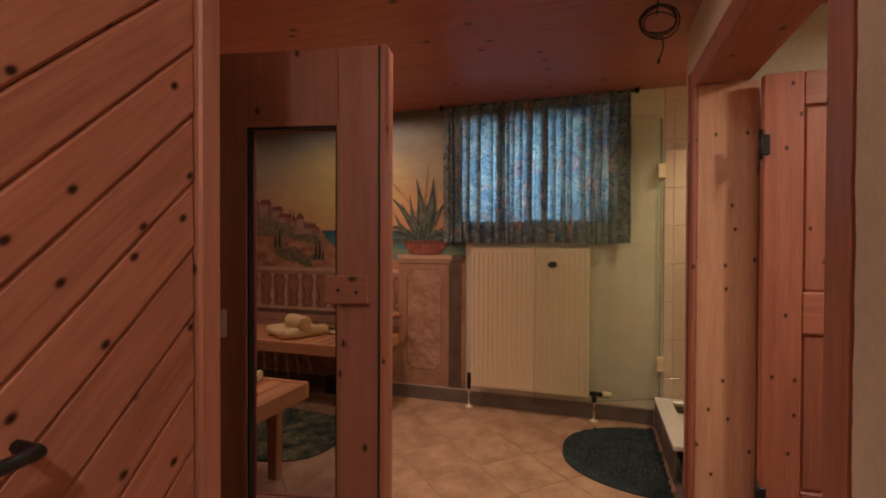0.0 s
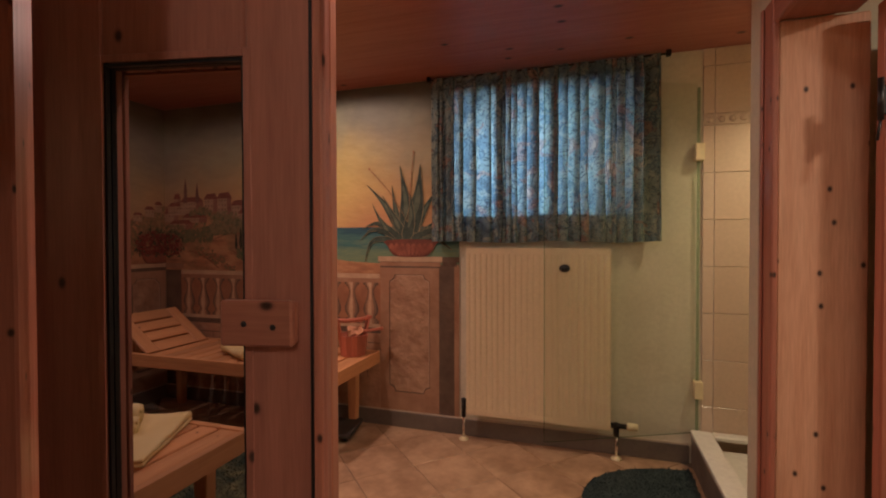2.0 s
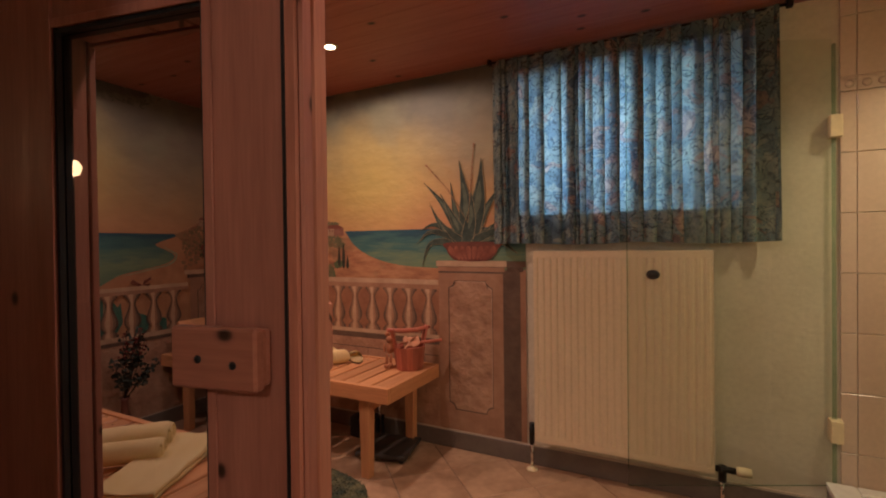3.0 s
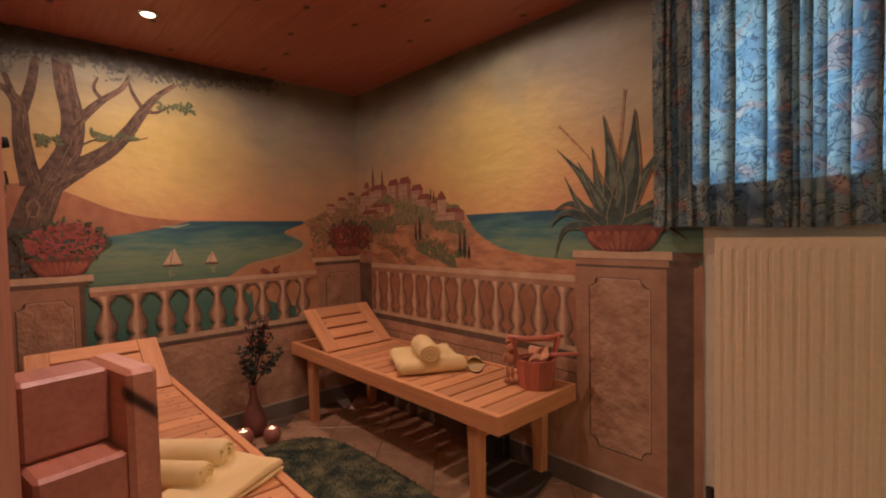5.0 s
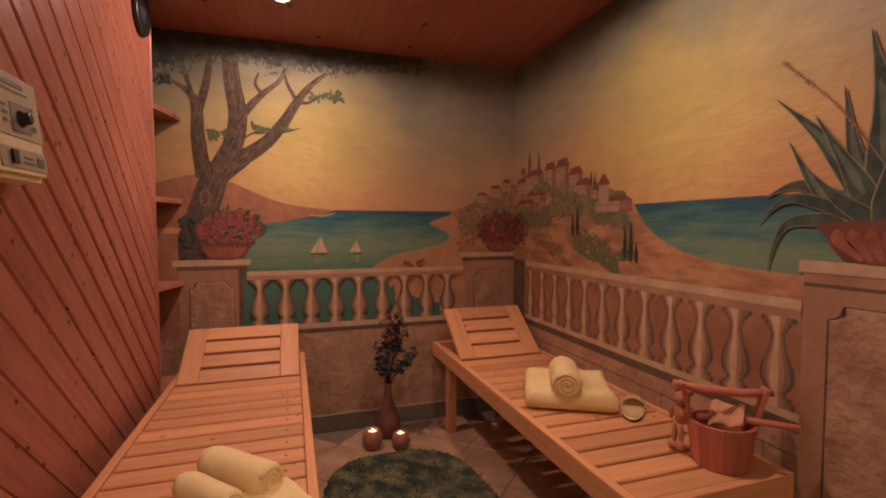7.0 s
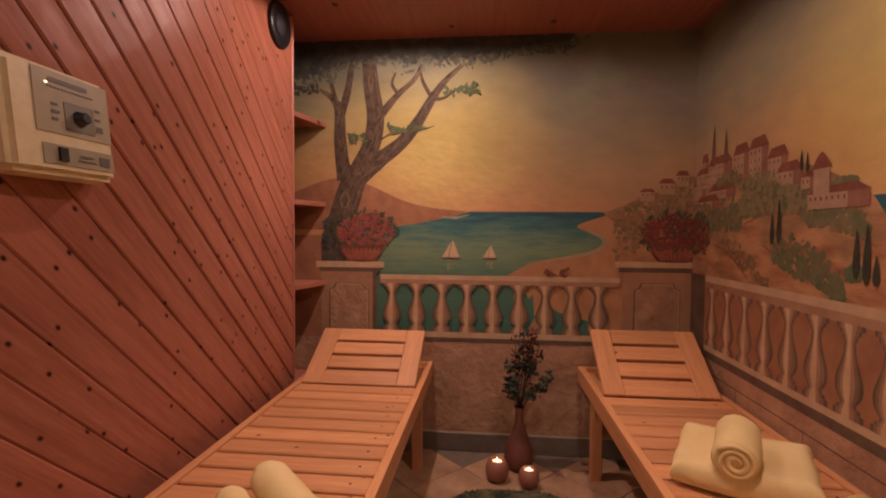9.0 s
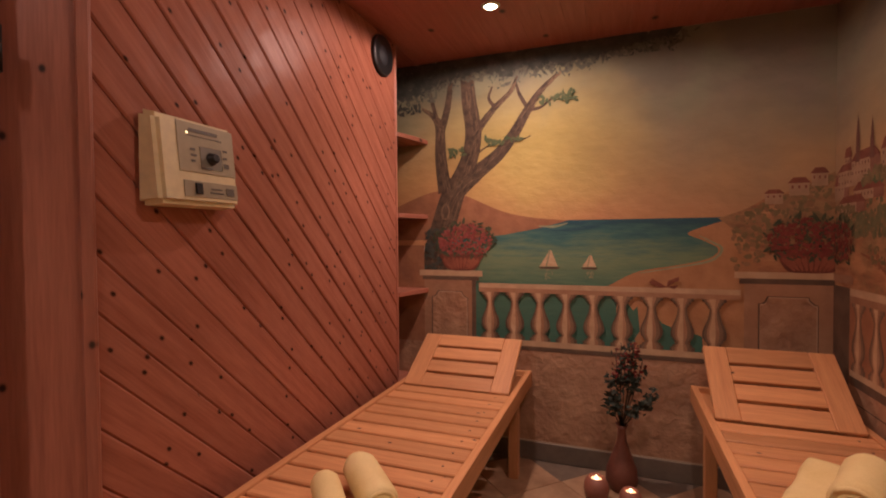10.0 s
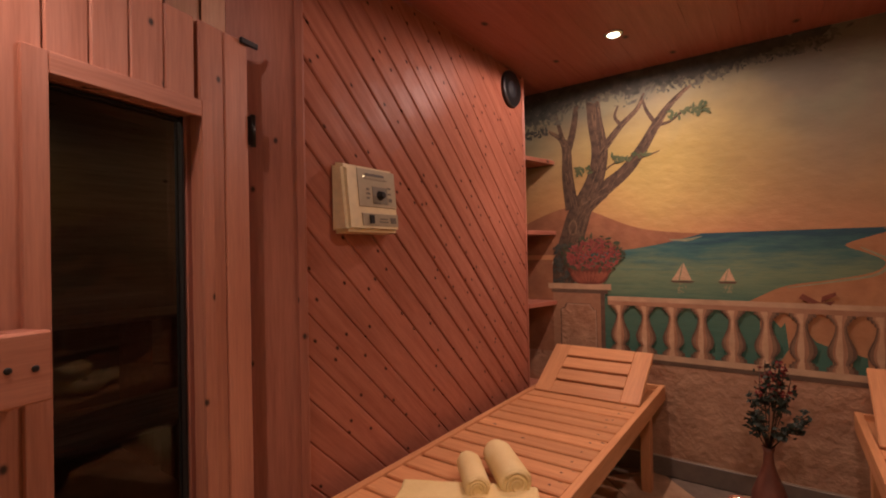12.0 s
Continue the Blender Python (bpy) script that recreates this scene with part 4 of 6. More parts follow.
def vase_with_flowers():
    x, y = -2.075, 4.015
    v = thing("vase", (x, y, 0), "slender terracotta vase with dried red and green stems", "vase")
    bm = bmesh.new()
    lathe(bm, [(0.056, 0.0), (0.073, 0.045), (0.068, 0.10), (0.042, 0.17), (0.022, 0.23), (0.019, 0.285), (0.028, 0.31), (0.022, 0.305), (0.013, 0.28)], (x, y, 0.002), 24)
    part("body", bm, vase_clay, v)
    rnd = random.Random(5)
    stem, leaf_bm, red = bmesh.new(), bmesh.new(), bmesh.new()
    for k in range(17):
        a, reach = rnd.uniform(0, 6.28), rnd.uniform(0.015, 0.10)
        top = Vector((x + 0.05 + reach * math.cos(a) * 0.7, y + 0.02 + reach * math.sin(a) * 1.5, rnd.uniform(0.63, 0.73) if reach < 0.06 else rnd.uniform(0.40, 0.57)))
        foot = Vector((x, y, 0.29))
        mid = foot.lerp(top, 0.5) + Vector((0.01, 0.01 * math.sin(a), 0.02))
        tube(stem, [foot, mid, top], 0.0022, 5)
        for j in range(32):
            p = mid.lerp(top, rnd.uniform(0.05, 1.0)) + Vector([rnd.uniform(-0.022, 0.022) for _ in range(3)])
            tgt, s = (red, rnd.uniform(0.007, 0.014)) if (p.z > 0.55 and rnd.random() < 0.7) else (leaf_bm, rnd.uniform(0.010, 0.020))
            m = Matrix.Translation(p) @ Euler([rnd.uniform(0, 6.3) for _ in range(3)]).to_matrix().to_4x4()
            pts = [m @ Vector(c) for c in ((0, -s, 0), (s * 0.6, 0, s * 0.2), (0, s, 0), (-s * 0.6, 0, s * 0.2))]
            tgt.faces.new([tgt.verts.new(c) for c in pts])
    tagged(part("stems", stem, plain("dry_stem", (0.06, 0.04, 0.025), 0.8), v), "", "", "", "stuff")
    part("leaves", leaf_bm, plain("dark_leaf", (0.045, 0.062, 0.046), 0.7), v, "small dark green leaves")
    part("blossoms", red, plain("dark_red_blossom", (0.22, 0.03, 0.025), 0.8), v, "dark red blossoms")


vase_with_flowers()


def rug(name, cx, cy, inside, label, material, x0, x1, y0, y1, seed):
    """A shaggy rug: a base mat and many short tufts where inside(x, y) is true."""
    r = thing(name, (cx, cy, 0), label, "rug")
    rnd = random.Random(seed)
    verts, faces = [], []
    step = 0.0125
    nx, ny = int((x1 - x0) / step), int((y1 - y0) / step)
    for i in range(nx):
        for j in range(ny):
            x, y = x0 + (i + rnd.random()) * step, y0 + (j + rnd.random()) * step
            if not inside(x, y):
                continue
            a, h, w = rnd.uniform(0, 6.28), rnd.uniform(0.008, 0.017), 0.010
            lean = 0.012
            k = len(verts)
            verts += [(x + w * math.cos(a + q), y + w * math.sin(a + q), 0.006) for q in (0, 2.1, 4.2)]
            verts.append((x + rnd.uniform(-lean, lean), y + rnd.uniform(-lean, lean), 0.004 + h))
            faces += [(k, k + 1, k + 3), (k + 1, k + 2, k + 3), (k + 2, k, k + 3)]
    mesh = bpy.data.meshes.new("tufting")
    mesh.from_pydata(verts, [], faces)
    mesh.materials.append(material)
    tufting = part("tufting", mesh, material, r)
    tagged(tufting, "", "", "", "stuff")
    bm = bmesh.new()
    ring = []
    for k in range(72):
        a = 2 * math.pi * k / 72
        lo, hi = 0.0, 1.6
        for _ in range(22):
            m = (lo + hi) / 2
            lo, hi = (m, hi) if inside(cx + m * math.cos(a), cy + m * math.sin(a)) else (lo, m)
        ring.append((cx + lo * math.cos(a), cy + lo * math.sin(a)))
    slab(bm, ring, 0.010, 0.003)
    part("backing", bm, material, r, "", Matrix.Translation((0, 0, 0.001)))


rug("bath_rug", -1.13, 3.98, lambda x, y: (abs(x + 1.13) / 0.72) ** 4 + (abs(y - 3.98) / 0.37) ** 3 < 1, "mottled green shaggy bath rug between the loungers", rug_mat, -1.9, -0.35, 3.55, 4.4, 3)
rug("shower_mat", 1.2, 4.33, lambda x, y: x < 1.385 and ((x - 1.42) / 0.56) ** 2 + (abs(y - 4.33) / 0.44) ** 2.4 < 1, "dark blue green half round shaggy mat before the shower", rug_dark, 0.8, 1.42, 3.85, 4.8, 4)


def radiator():
    X0, X1, Z0, Z1, YF = 0.187, 1.0, 0.165, 1.155, 4.79
    r = thing("radiator", ((X0 + X1) / 2, 4.83, Z0), "cream ribbed panel radiator below the curtained window", "radiator")
    for xa, xb in ((X0, X1),):
        bm = bmesh.new()
        n = max(4, round((xb - xa) / 0.0335))
        prof = []
        for k in range(n):
            p = xa + (xb - xa) * k / n
            w = (xb - xa) / n
            prof += [(p + 0.12 * w, YF), (p + 0.55 * w, YF), (p + 0.70 * w, YF + 0.0036), (p + 0.96 * w, YF + 0.0036)]
        prof = [(xa, YF + 0.002)] + prof + [(xb, YF + 0.002)]
        levels = []
        for z, flat in ((Z0, 1), (Z0 + 0.028, 1), (Z0 + 0.045, 0), (Z1 - 0.045, 0), (Z1 - 0.028, 1), (Z1, 1)):
            levels.append([bm.verts.new((x, YF + 0.0015 if flat else y, z)) for x, y in prof])
        for a, b in zip(levels, levels[1:]):
            for j in range(len(prof) - 1):
                bm.faces.new((a[j], a[j + 1], b[j + 1], b[j]))
        box(bm, xa, xb, YF + 0.0105, YF + 0.0135, Z0, Z1)
        part("front_panel", bm, white_metal, r)
        k = 0
        bm = bmesh.new()
        while xa + 0.02 + 0.0335 * k < xb - 0.01:
            box(bm, xa + 0.012 + 0.0335 * k, xa + 0.028 + 0.0335 * k, YF - 0.0005, YF + 0.002, Z0 + 0.016, Z0 + 0.022, 0)
            k += 1
        part("weld_row", bm, white_metal, r)
    solid("back_panel", white_metal, r, "", 0.003, 1, [(X0 + 0.004, X1 - 0.004, YF + 0.0145, 4.855, Z0 + 0.005, Z1 - 0.012)])
    solid("top_grille", white_metal, r, "", 0.002, 1, [(X0, X1, YF + 0.0075, 4.858, Z1 - 0.011, Z1 + 0.001)])
    for bx in (X0 + 0.12, X1 - 0.15):
        solid("bracket", white_metal, r, "", 0, 1, [(bx, bx + 0.03, 4.8555, NORTH - 0.0005, 0.35, 0.95)])
    bm = bmesh.new()
    lathe(bm, [(0.030, 0), (0.030, 0.008), (0.024, 0.014), (0.004, 0.015)], steps=20, m=Matrix(((1, 0, 0, 0.755), (0, 0, -1, YF + 0.002), (0, 0.75, 0, 1.045), (0, 0, 0, 1))))
    part("sensor", bm, black, r, "dark oval sensor cap")
    for x in (0.165, 1.03):
        bm = bmesh.new()
        tube(bm, [(x, 4.815, 0.006), (x, 4.815, 0.15)], 0.009)
        part("pipe", bm, chrome, r, "bare supply pipe")
        bm = bmesh.new()
        lathe(bm, [(0.03, 0.002), (0.028, 0.008), (0.012, 0.014), (0.010, 0.02)], (x, 4.815, 0), 18)
        part("rosette", bm, white_plastic, r, "white pipe rosette")
    bm = bmesh.new()
    tube(bm, [(0.165, 4.815, 0.14), (0.165, 4.815, 0.25)], 0.014)
    tube(bm, [(0.165, 4.815, 0.19), (0.20, 4.825, 0.19)], 0.010)
    part("valve", bm, dark_metal, r, "dark metal valve")
    bm = bmesh.new()
    tube(bm, [(0.995, 4.815, 0.185), (1.085, 4.815, 0.185)], 0.015)
    tube(bm, [(1.03, 4.815, 0.13), (1.03, 4.815, 0.20)], 0.016)
    part("valve", bm, dark_metal, r, "dark metal valve")
    bm = bmesh.new()
    tube(bm, [(1.082, 4.815, 0.187), (1.10, 4.815, 0.187), (1.14, 4.815, 0.187)], [0.018, 0.021, 0.019], 14)
    part("thermostat_knob", bm, white_plastic, r, "white thermostat knob")


radiator()


def curtain_material(name, through):
    """Printed cotton: teal ground, pale leaves, rust blossoms, dark brush strokes; through: how far daylight passes."""
    m, n, l, b = nodes_of(name)
    c = coords(n, l, "UV", (1, 1, 1), False)

    def field(scale, detail, twist, shift):
        x = n.new("ShaderNodeTexNoise")
        x.inputs["Scale"].default_value, x.inputs["Detail"].default_value, x.inputs["Distortion"].default_value = scale, detail, twist
        p = n.new("ShaderNodeMapping")
        p.inputs["Location"].default_value = (shift, shift * 1.7, 0)
        l.new(c, p.inputs["Vector"]), l.new(p.outputs[0], x.inputs["Vector"])
        return x.outputs["Fac"]
    g, leaf, bloom, line = field(5, 4, 0.6, 0.0), field(10, 3, 1.2, 3.1), field(6.5, 3, 0.9, 7.7), field(13, 2, 2.2, 5.3)
    col = ramp_of(n, l, g, (0.32, (0.05, 0.085, 0.10)), (0.46, (0.11, 0.17, 0.18)), (0.58, (0.17, 0.22, 0.19)), (0.70, (0.08, 0.12, 0.12)))
    col = mix(n, l, ramp_of(n, l, leaf, (0.53, 0.0), (0.58, 0.7)), col, (0.25, 0.28, 0.22))
    col = mix(n, l, ramp_of(n, l, bloom, (0.565, 0.0), (0.60, 0.6)), col, (0.24, 0.115, 0.075))
    col = mix(n, l, ramp_of(n, l, bloom, (0.64, 0.0), (0.66, 0.6)), col, (0.40, 0.28, 0.19))
    col = mix(n, l, ramp_of(n, l, line, (0.455, 0.0), (0.475, 0.8), (0.505, 0.8), (0.525, 0.0)), col, (0.022, 0.03, 0.034))
    l.new(col, b.inputs["Base Color"])
    b.inputs["Roughness"].default_value = 0.95
    weave = noise_of(n, l, c, 420, 2)
    bump_of(n, l, b, weave, 0.25, 0.002)
    t, mx = n.new("ShaderNodeBsdfTranslucent"), n.new("ShaderNodeMixShader")
    l.new(mix(n, l, 0.16, mix(n, l, 1.0, col, (2.2, 2.1, 2.0), "MULTIPLY"), (0.5, 0.56, 0.6)), t.inputs[0])
    mx.inputs[0].default_value = through
    l.new(b.outputs[0], mx.inputs[1]), l.new(t.outputs[0], mx.inputs[2]), l.new(mx.outputs[0], n["Material Output"].inputs[0])
    return m


def curtains():
    single, double = curtain_material("flowered_curtain_cloth", 0.36), curtain_material("flowered_curtain_hem_cloth", 0.03)
    c = thing("curtain", (0.6, 4.835, 1.19), "short gathered curtain with a blue green floral print", "curtain")
    for seed, x0, x1 in ((1, -0.045, 0.612), (2, 0.598, 1.245)):
        # the cloth's line from above: each pleat runs forward, doubles back and runs on
        rnd = random.Random(seed)
        plan, x = [], x0
        while x < x1 - 0.02:
            w, o = rnd.uniform(0.045, 0.115), rnd.uniform(0.014, 0.044)
            w = min(w, x1 - x)
            d = rnd.uniform(0.018, 0.034)
            for k in range(9):
                f = k / 8
                plan.append((x + w * f, 0.012 - d * math.sin(0.5 * math.pi * f) ** 1.3 + 0.004 * math.sin(math.pi * f * 2)))
            for k in range(1, 5):
                f = k / 4
                plan.append((x + w - o * f + 0.003 * math.sin(math.pi * f), 0.012 - d + d * 1.1 * f))
            x += w - o
        nz = 26
        verts, uvs, run = [], [], 0.0
        for i, (px, py) in enumerate(plan):
            run += math.hypot(px - plan[i - 1][0], py - plan[i - 1][1]) if i else 0.0
            for j in range(nz + 1):
                z = j / nz
                sway = 0.010 * noise.noise(Vector((px * 5, z * 2.2, seed * 3.1))) * (1 - z)
                deep = 1.0 - 0.55 * z ** 3
                verts.append((px + sway, 4.832 + py * deep + 0.006 * noise.noise(Vector((px * 14, z * 3, seed))), 1.192 + 0.998 * z + 0.005 * math.sin(9 * px + seed) * (1 - z)))
                uvs.append((run + seed * 3.3, z))
        for name, j0, j1, cloth, label in (("panel", 4, 24, single, ""), ("hem", 0, 4, double, "doubled dark hem"), ("heading", 24, nz, double, "gathered heading")):
            mesh = bpy.data.meshes.new(name)
            rows = j1 - j0 + 1
            own = [i * (nz + 1) + j for i in range(len(plan)) for j in range(j0, j1 + 1)]
            faces = [(i * rows + j, (i + 1) * rows + j, (i + 1) * rows + j + 1, i * rows + j + 1) for i in range(len(plan) - 1) for j in range(rows - 1)]
            mesh.from_pydata([verts[k] for k in own], [], faces)
            layer = mesh.uv_layers.new(name="UVMap")
            for loop in mesh.loops:
                layer.data[loop.index].uv = uvs[own[loop.vertex_index]]
            for p in mesh.polygons:
                p.use_smooth = True
            mesh.materials.append(cloth)
            part(name, mesh, cloth, c, label)
    bm = bmesh.new()
    tube(bm, [(-0.06, 4.835, 2.185), (1.285, 4.835, 2.185)], 0.006)
    box(bm, 1.27, 1.295, 4.82, 4.85, 2.172, CEIL - 0.001, 0.003)
    box(bm, -0.07, -0.05, 4.82, 4.85, 2.172, CEIL - 0.001, 0.003)
    part("curtain_rail", bm, dark_metal, c, "thin curtain rail")


curtains()


def downlight(x, y):
    d = thing("downlight", (x, y, CEIL), "lit recessed ceiling spot with a metal ring", "ceiling light", "ceiling spots")
    bm = bmesh.new()
    lathe(bm, [(0.043, 0.0), (0.043, -0.004), (0.034, -0.008), (0.030, -0.004), (0.030, 0.0)], (x, y, CEIL - 0.001), 24)
    part("ring", bm, chrome, d)
    bm = bmesh.new()
    lathe(bm, [(0.027, -0.009), (0.024, -0.011), (0.004, -0.012)], (x, y, CEIL), 20)
    part("lens", bm, lamp_glass, d, "glowing lens")


# the passage spot is an added fixture that stays out of view
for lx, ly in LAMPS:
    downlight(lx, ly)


def control_box():
    c = thing("sauna_control", (-0.65, 2.95, 1.40), "cream plastic sauna control box with a dark knob", "control box")
    m = Matrix(((-1, 0, 0, -0.51), (0, 0, 1, 2.913), (0, 1, 0, 1.285), (0, 0, 0, 1)))  # along, up, out
    bm = bmesh.new()
    w, h = 0.262, 0.235
    v = box(bm, 0, w, 0, h, 0, 0.075)
    for p in v:
        if p.co.z > 0.05:
            p.co.x = 0.012 if p.co.x < 0.1 else w - 0.006
            if p.co.y > 0.1:
                p.co.y -= 0.012
                p.co.z = 0.052
            else:
                p.co.y += 0.006
    bmesh.ops.bevel(bm, geom=bm.edges[:], offset=0.012, segments=4, affect="EDGES")
    part("housing", bm, white_plastic, c, "", m)
    slope = -math.degrees(math.atan2(0.023, h - 0.018))
    f = m @ Matrix.Translation((0, 0.006, 0.0755)) @ pose(0, 0, 0, slope)
    for name, b, mt in (("scale_plate", (0.066, 0.246, 0.084, 0.212, 0, 0.002), plain("beige_print", (0.47, 0.41, 0.28), 0.3)), ("switch_plate", (0.074, 0.246, 0.020, 0.062, 0, 0.002), plain("beige_print_dark", (0.42, 0.37, 0.26), 0.3)), ("dial_field", (0.130, 0.200, 0.096, 0.154, 0.0022, 0.0030), plain("grey_dial_field", (0.24, 0.22, 0.17), 0.4))):
        bm = bmesh.new()
        box(bm, *b, bevel=0.001)
        part(name, bm, mt, c, "", f)
    bm = bmesh.new()
    lathe(bm, [(0.017, 0.0), (0.016, 0.004), (0.013, 0.006), (0.012, 0.017), (0.009, 0.019)], steps=20, m=f @ Matrix.Translation((0.165, 0.125, 0.003)))
    part("knob", bm, black, c, "dark round dial", None)
    ink = plain("dark_print", (0.14, 0.125, 0.10), 0.5)
    marks = [(0.10, 0.19, 0.188, 0.197), (0.10, 0.115, 0.14, 0.146), (0.10, 0.118, 0.125, 0.131), (0.10, 0.113, 0.11, 0.116), (0.205, 0.22, 0.15, 0.156), (0.203, 0.218, 0.13, 0.136), (0.205, 0.222, 0.105, 0.118), (0.13, 0.165, 0.095, 0.10), (0.15, 0.195, 0.032, 0.036), (0.155, 0.19, 0.042, 0.046), (0.205, 0.232, 0.03, 0.05)]
    marks += [(0.095 + 0.008 * k, 0.099 + 0.008 * k, 0.176, 0.180) for k in range(14)]
    for x0, x1, y0, y1 in marks:
        bm = bmesh.new()
        box(bm, x0, x1, y0, y1, 0.0032, 0.0038)
        part("printed_mark", bm, ink, c, "", f)
    bm = bmesh.new()
    box(bm, 0.105, 0.125, 0.028, 0.056, 0.0031, 0.008, 0.001)
    part("switch", bm, black, c, "black rocker switch", f)
    bm = bmesh.new()
    lathe(bm, [(0.0025, 0.003), (0.002, 0.005)], steps=8, m=f @ Matrix.Translation((0.094, 0.184, 0)))
    part("pilot_light", bm, glow("pilot", (1.0, 0.75, 0.4), 3), c, "tiny lit pilot lamp")


control_box()

speaker = thing("loudspeaker", (-1.76, 2.92, 2.09), "round black loudspeaker high on the plank wall", "loudspeaker")
sm = Matrix(((1, 0, 0, -1.765), (0, 0, 1, 2.9125), (0, 1, 0, 2.09), (0, 0, 0, 1)))
bm = bmesh.new()
lathe(bm, [(0.098, 0.0), (0.098, 0.012), (0.090, 0.022), (0.082, 0.018)], steps=36, m=sm)
part("ring", bm, black, speaker)
bm = bmesh.new()
lathe(bm, [(0.081, 0.006), (0.05, 0.016), (0.02, 0.026), (0.004, 0.028)], steps=30, m=sm)
part("grille", bm, plain("dark_blue_grille", (0.02, 0.024, 0.03), 0.5), speaker, "domed dark grille")


def corner_shelf():
    s = thing("corner_shelf", (-2.08, 2.70, 0.0), "reddish pine shelves in the niche beside the sauna wall", "shelf")
    solid("back", pine_z, s, "", 0, 1, [(WEST + 0.004, -1.935, 2.44, 2.46, 0.0, CEIL)])
    solid("side", pine_z, s, "", 0, 1, [(-1.9345, -1.9215, 2.46, 2.797, 0.0, CEIL)])
    for z in (0.40, 0.90, 1.325, 1.755):
        bm = bmesh.new()
        poly = [(WEST + 0.004, 2.4605), (-1.9355, 2.4605), (-1.9355, 2.86), (-1.97, 2.905), (-2.16, 2.955), (WEST + 0.004, 2.965)]
        slab(bm, poly, 0.024, 0.003)
        part("shelf_board", bm, pine_x, s, "", Matrix.Translation((0, 0, z - 0.012)))


corner_shelf()
flask = thing("black_bottle", (-2.0, 2.84, 1.337), "dark bottle on the pine shelf", "bottle")
bm = bmesh.new()
lathe(bm, [(0.035, 0.0), (0.038, 0.02), (0.038, 0.16), (0.018, 0.20), (0.018, 0.235)], (-1.985, 2.845, 1.3375), 18)
part("body", bm, black, flask)
bm = bmesh.new()
lathe(bm, [(0.020, 0.2355), (0.020, 0.255), (0.016, 0.258)], (-1.985, 2.845, 1.3375), 14)
part("cap", bm, dark_metal, flask)


def scale_and_post():
    s = thing("bathroom_scale", (-0.62, 4.66, 0), "flat dark bathroom scale below the lounger", "scale")
    bm = bmesh.new()
    box(bm, -0.15, 0.15, -0.14, 0.14, 0.022, 0.048, 0.012, 0, 3)
    part("platform", bm, plain("dark_grey_rubber", (0.045, 0.038, 0.03), 0.6), s, "", pose(-0.635, 4.66, 0, 0, 0, 12))
    for a, b in ((-1, -1), (-1, 1), (1, -1), (1, 1)):
        bm = bmesh.new()
        lathe(bm, [(0.014, 0.0015), (0.014, 0.0215)], steps=12, m=pose(-0.635, 4.66, 0, 0, 0, 12) @ Matrix.Translation((a * 0.115, b * 0.105, 0)))
        part("foot", bm, black, s)
    p = thing("black_case", (-0.90, 4.80, 0), "small dark case with a steel rod below the lounger", "case")
    bm = bmesh.new()
    box(bm, -0.98, -0.80, 4.74, 4.86, 0.002, 0.13, 0.01, 0, 2)
    part("body", bm, black, p)
    bm = bmesh.new()
    tube(bm, [(-0.795, 4.80, 0.003), (-0.795, 4.80, 0.30)], 0.007)
    part("rod", bm, chrome, p, "steel rod")


scale_and_post()


def cable_coil():
    bm = bmesh.new()
    rnd = random.Random(2)
    for k in range(4):
        cx, cy, r = 1.27 + rnd.uniform(-0.015, 0.015), 3.69 + rnd.uniform(-0.02, 0.02), rnd.uniform(0.062, 0.085)
        squash = rnd.uniform(0.8, 1.1)
        tilt = rnd.uniform(-0.25, 0.25)
        pts = []
        for j in range(33):
            a = 2 * math.pi * j / 32
            pts.append((cx + r * math.cos(a), cy + tilt * r * math.sin(a) + 0.01 * math.sin(a * 2 + k), CEIL - 0.085 + r * squash * math.sin(a) * 0.95))
        tube(bm, pts, 0.0032, 6)
    tube(bm, [(1.29, 3.69, CEIL - 0.15), (1.297, 3.69, CEIL - 0.19), (1.29, 3.69, CEIL - 0.22), (1.28, 3.69, CEIL - 0.245)], 0.003, 6)
    tube(bm, [(1.28, 3.69, CEIL - 0.245), (1.276, 3.69, CEIL - 0.262)], 0.006, 6)
    tube(bm, [(1.27, 3.69, CEIL - 0.06), (1.275, 3.69, CEIL - 0.001)], 0.0032, 6)
    ob = part("cable_coil", bm, black)
    tagged(ob, "coiled black cable hanging from the ceiling", "cable")


cable_coil()
pull = thing("door_latch", (0.45, 1.88, 0.96), "dark lever handle on the plank flank", "handle")
bm = bmesh.new()
tube(bm, [(0.431, 1.885, 0.962), (0.468, 1.885, 0.962), (0.470, 1.80, 0.955)], 0.008)
part("lever", bm, black, pull)

# ---- the painted murals: flat paint on the west and north walls ----


def paint(name, a, b2, scale=10.0, rough=0.75):
    return surface(name, a, b2, rough, scale, 0.5, 0.0, 17.0, 0.009, False)


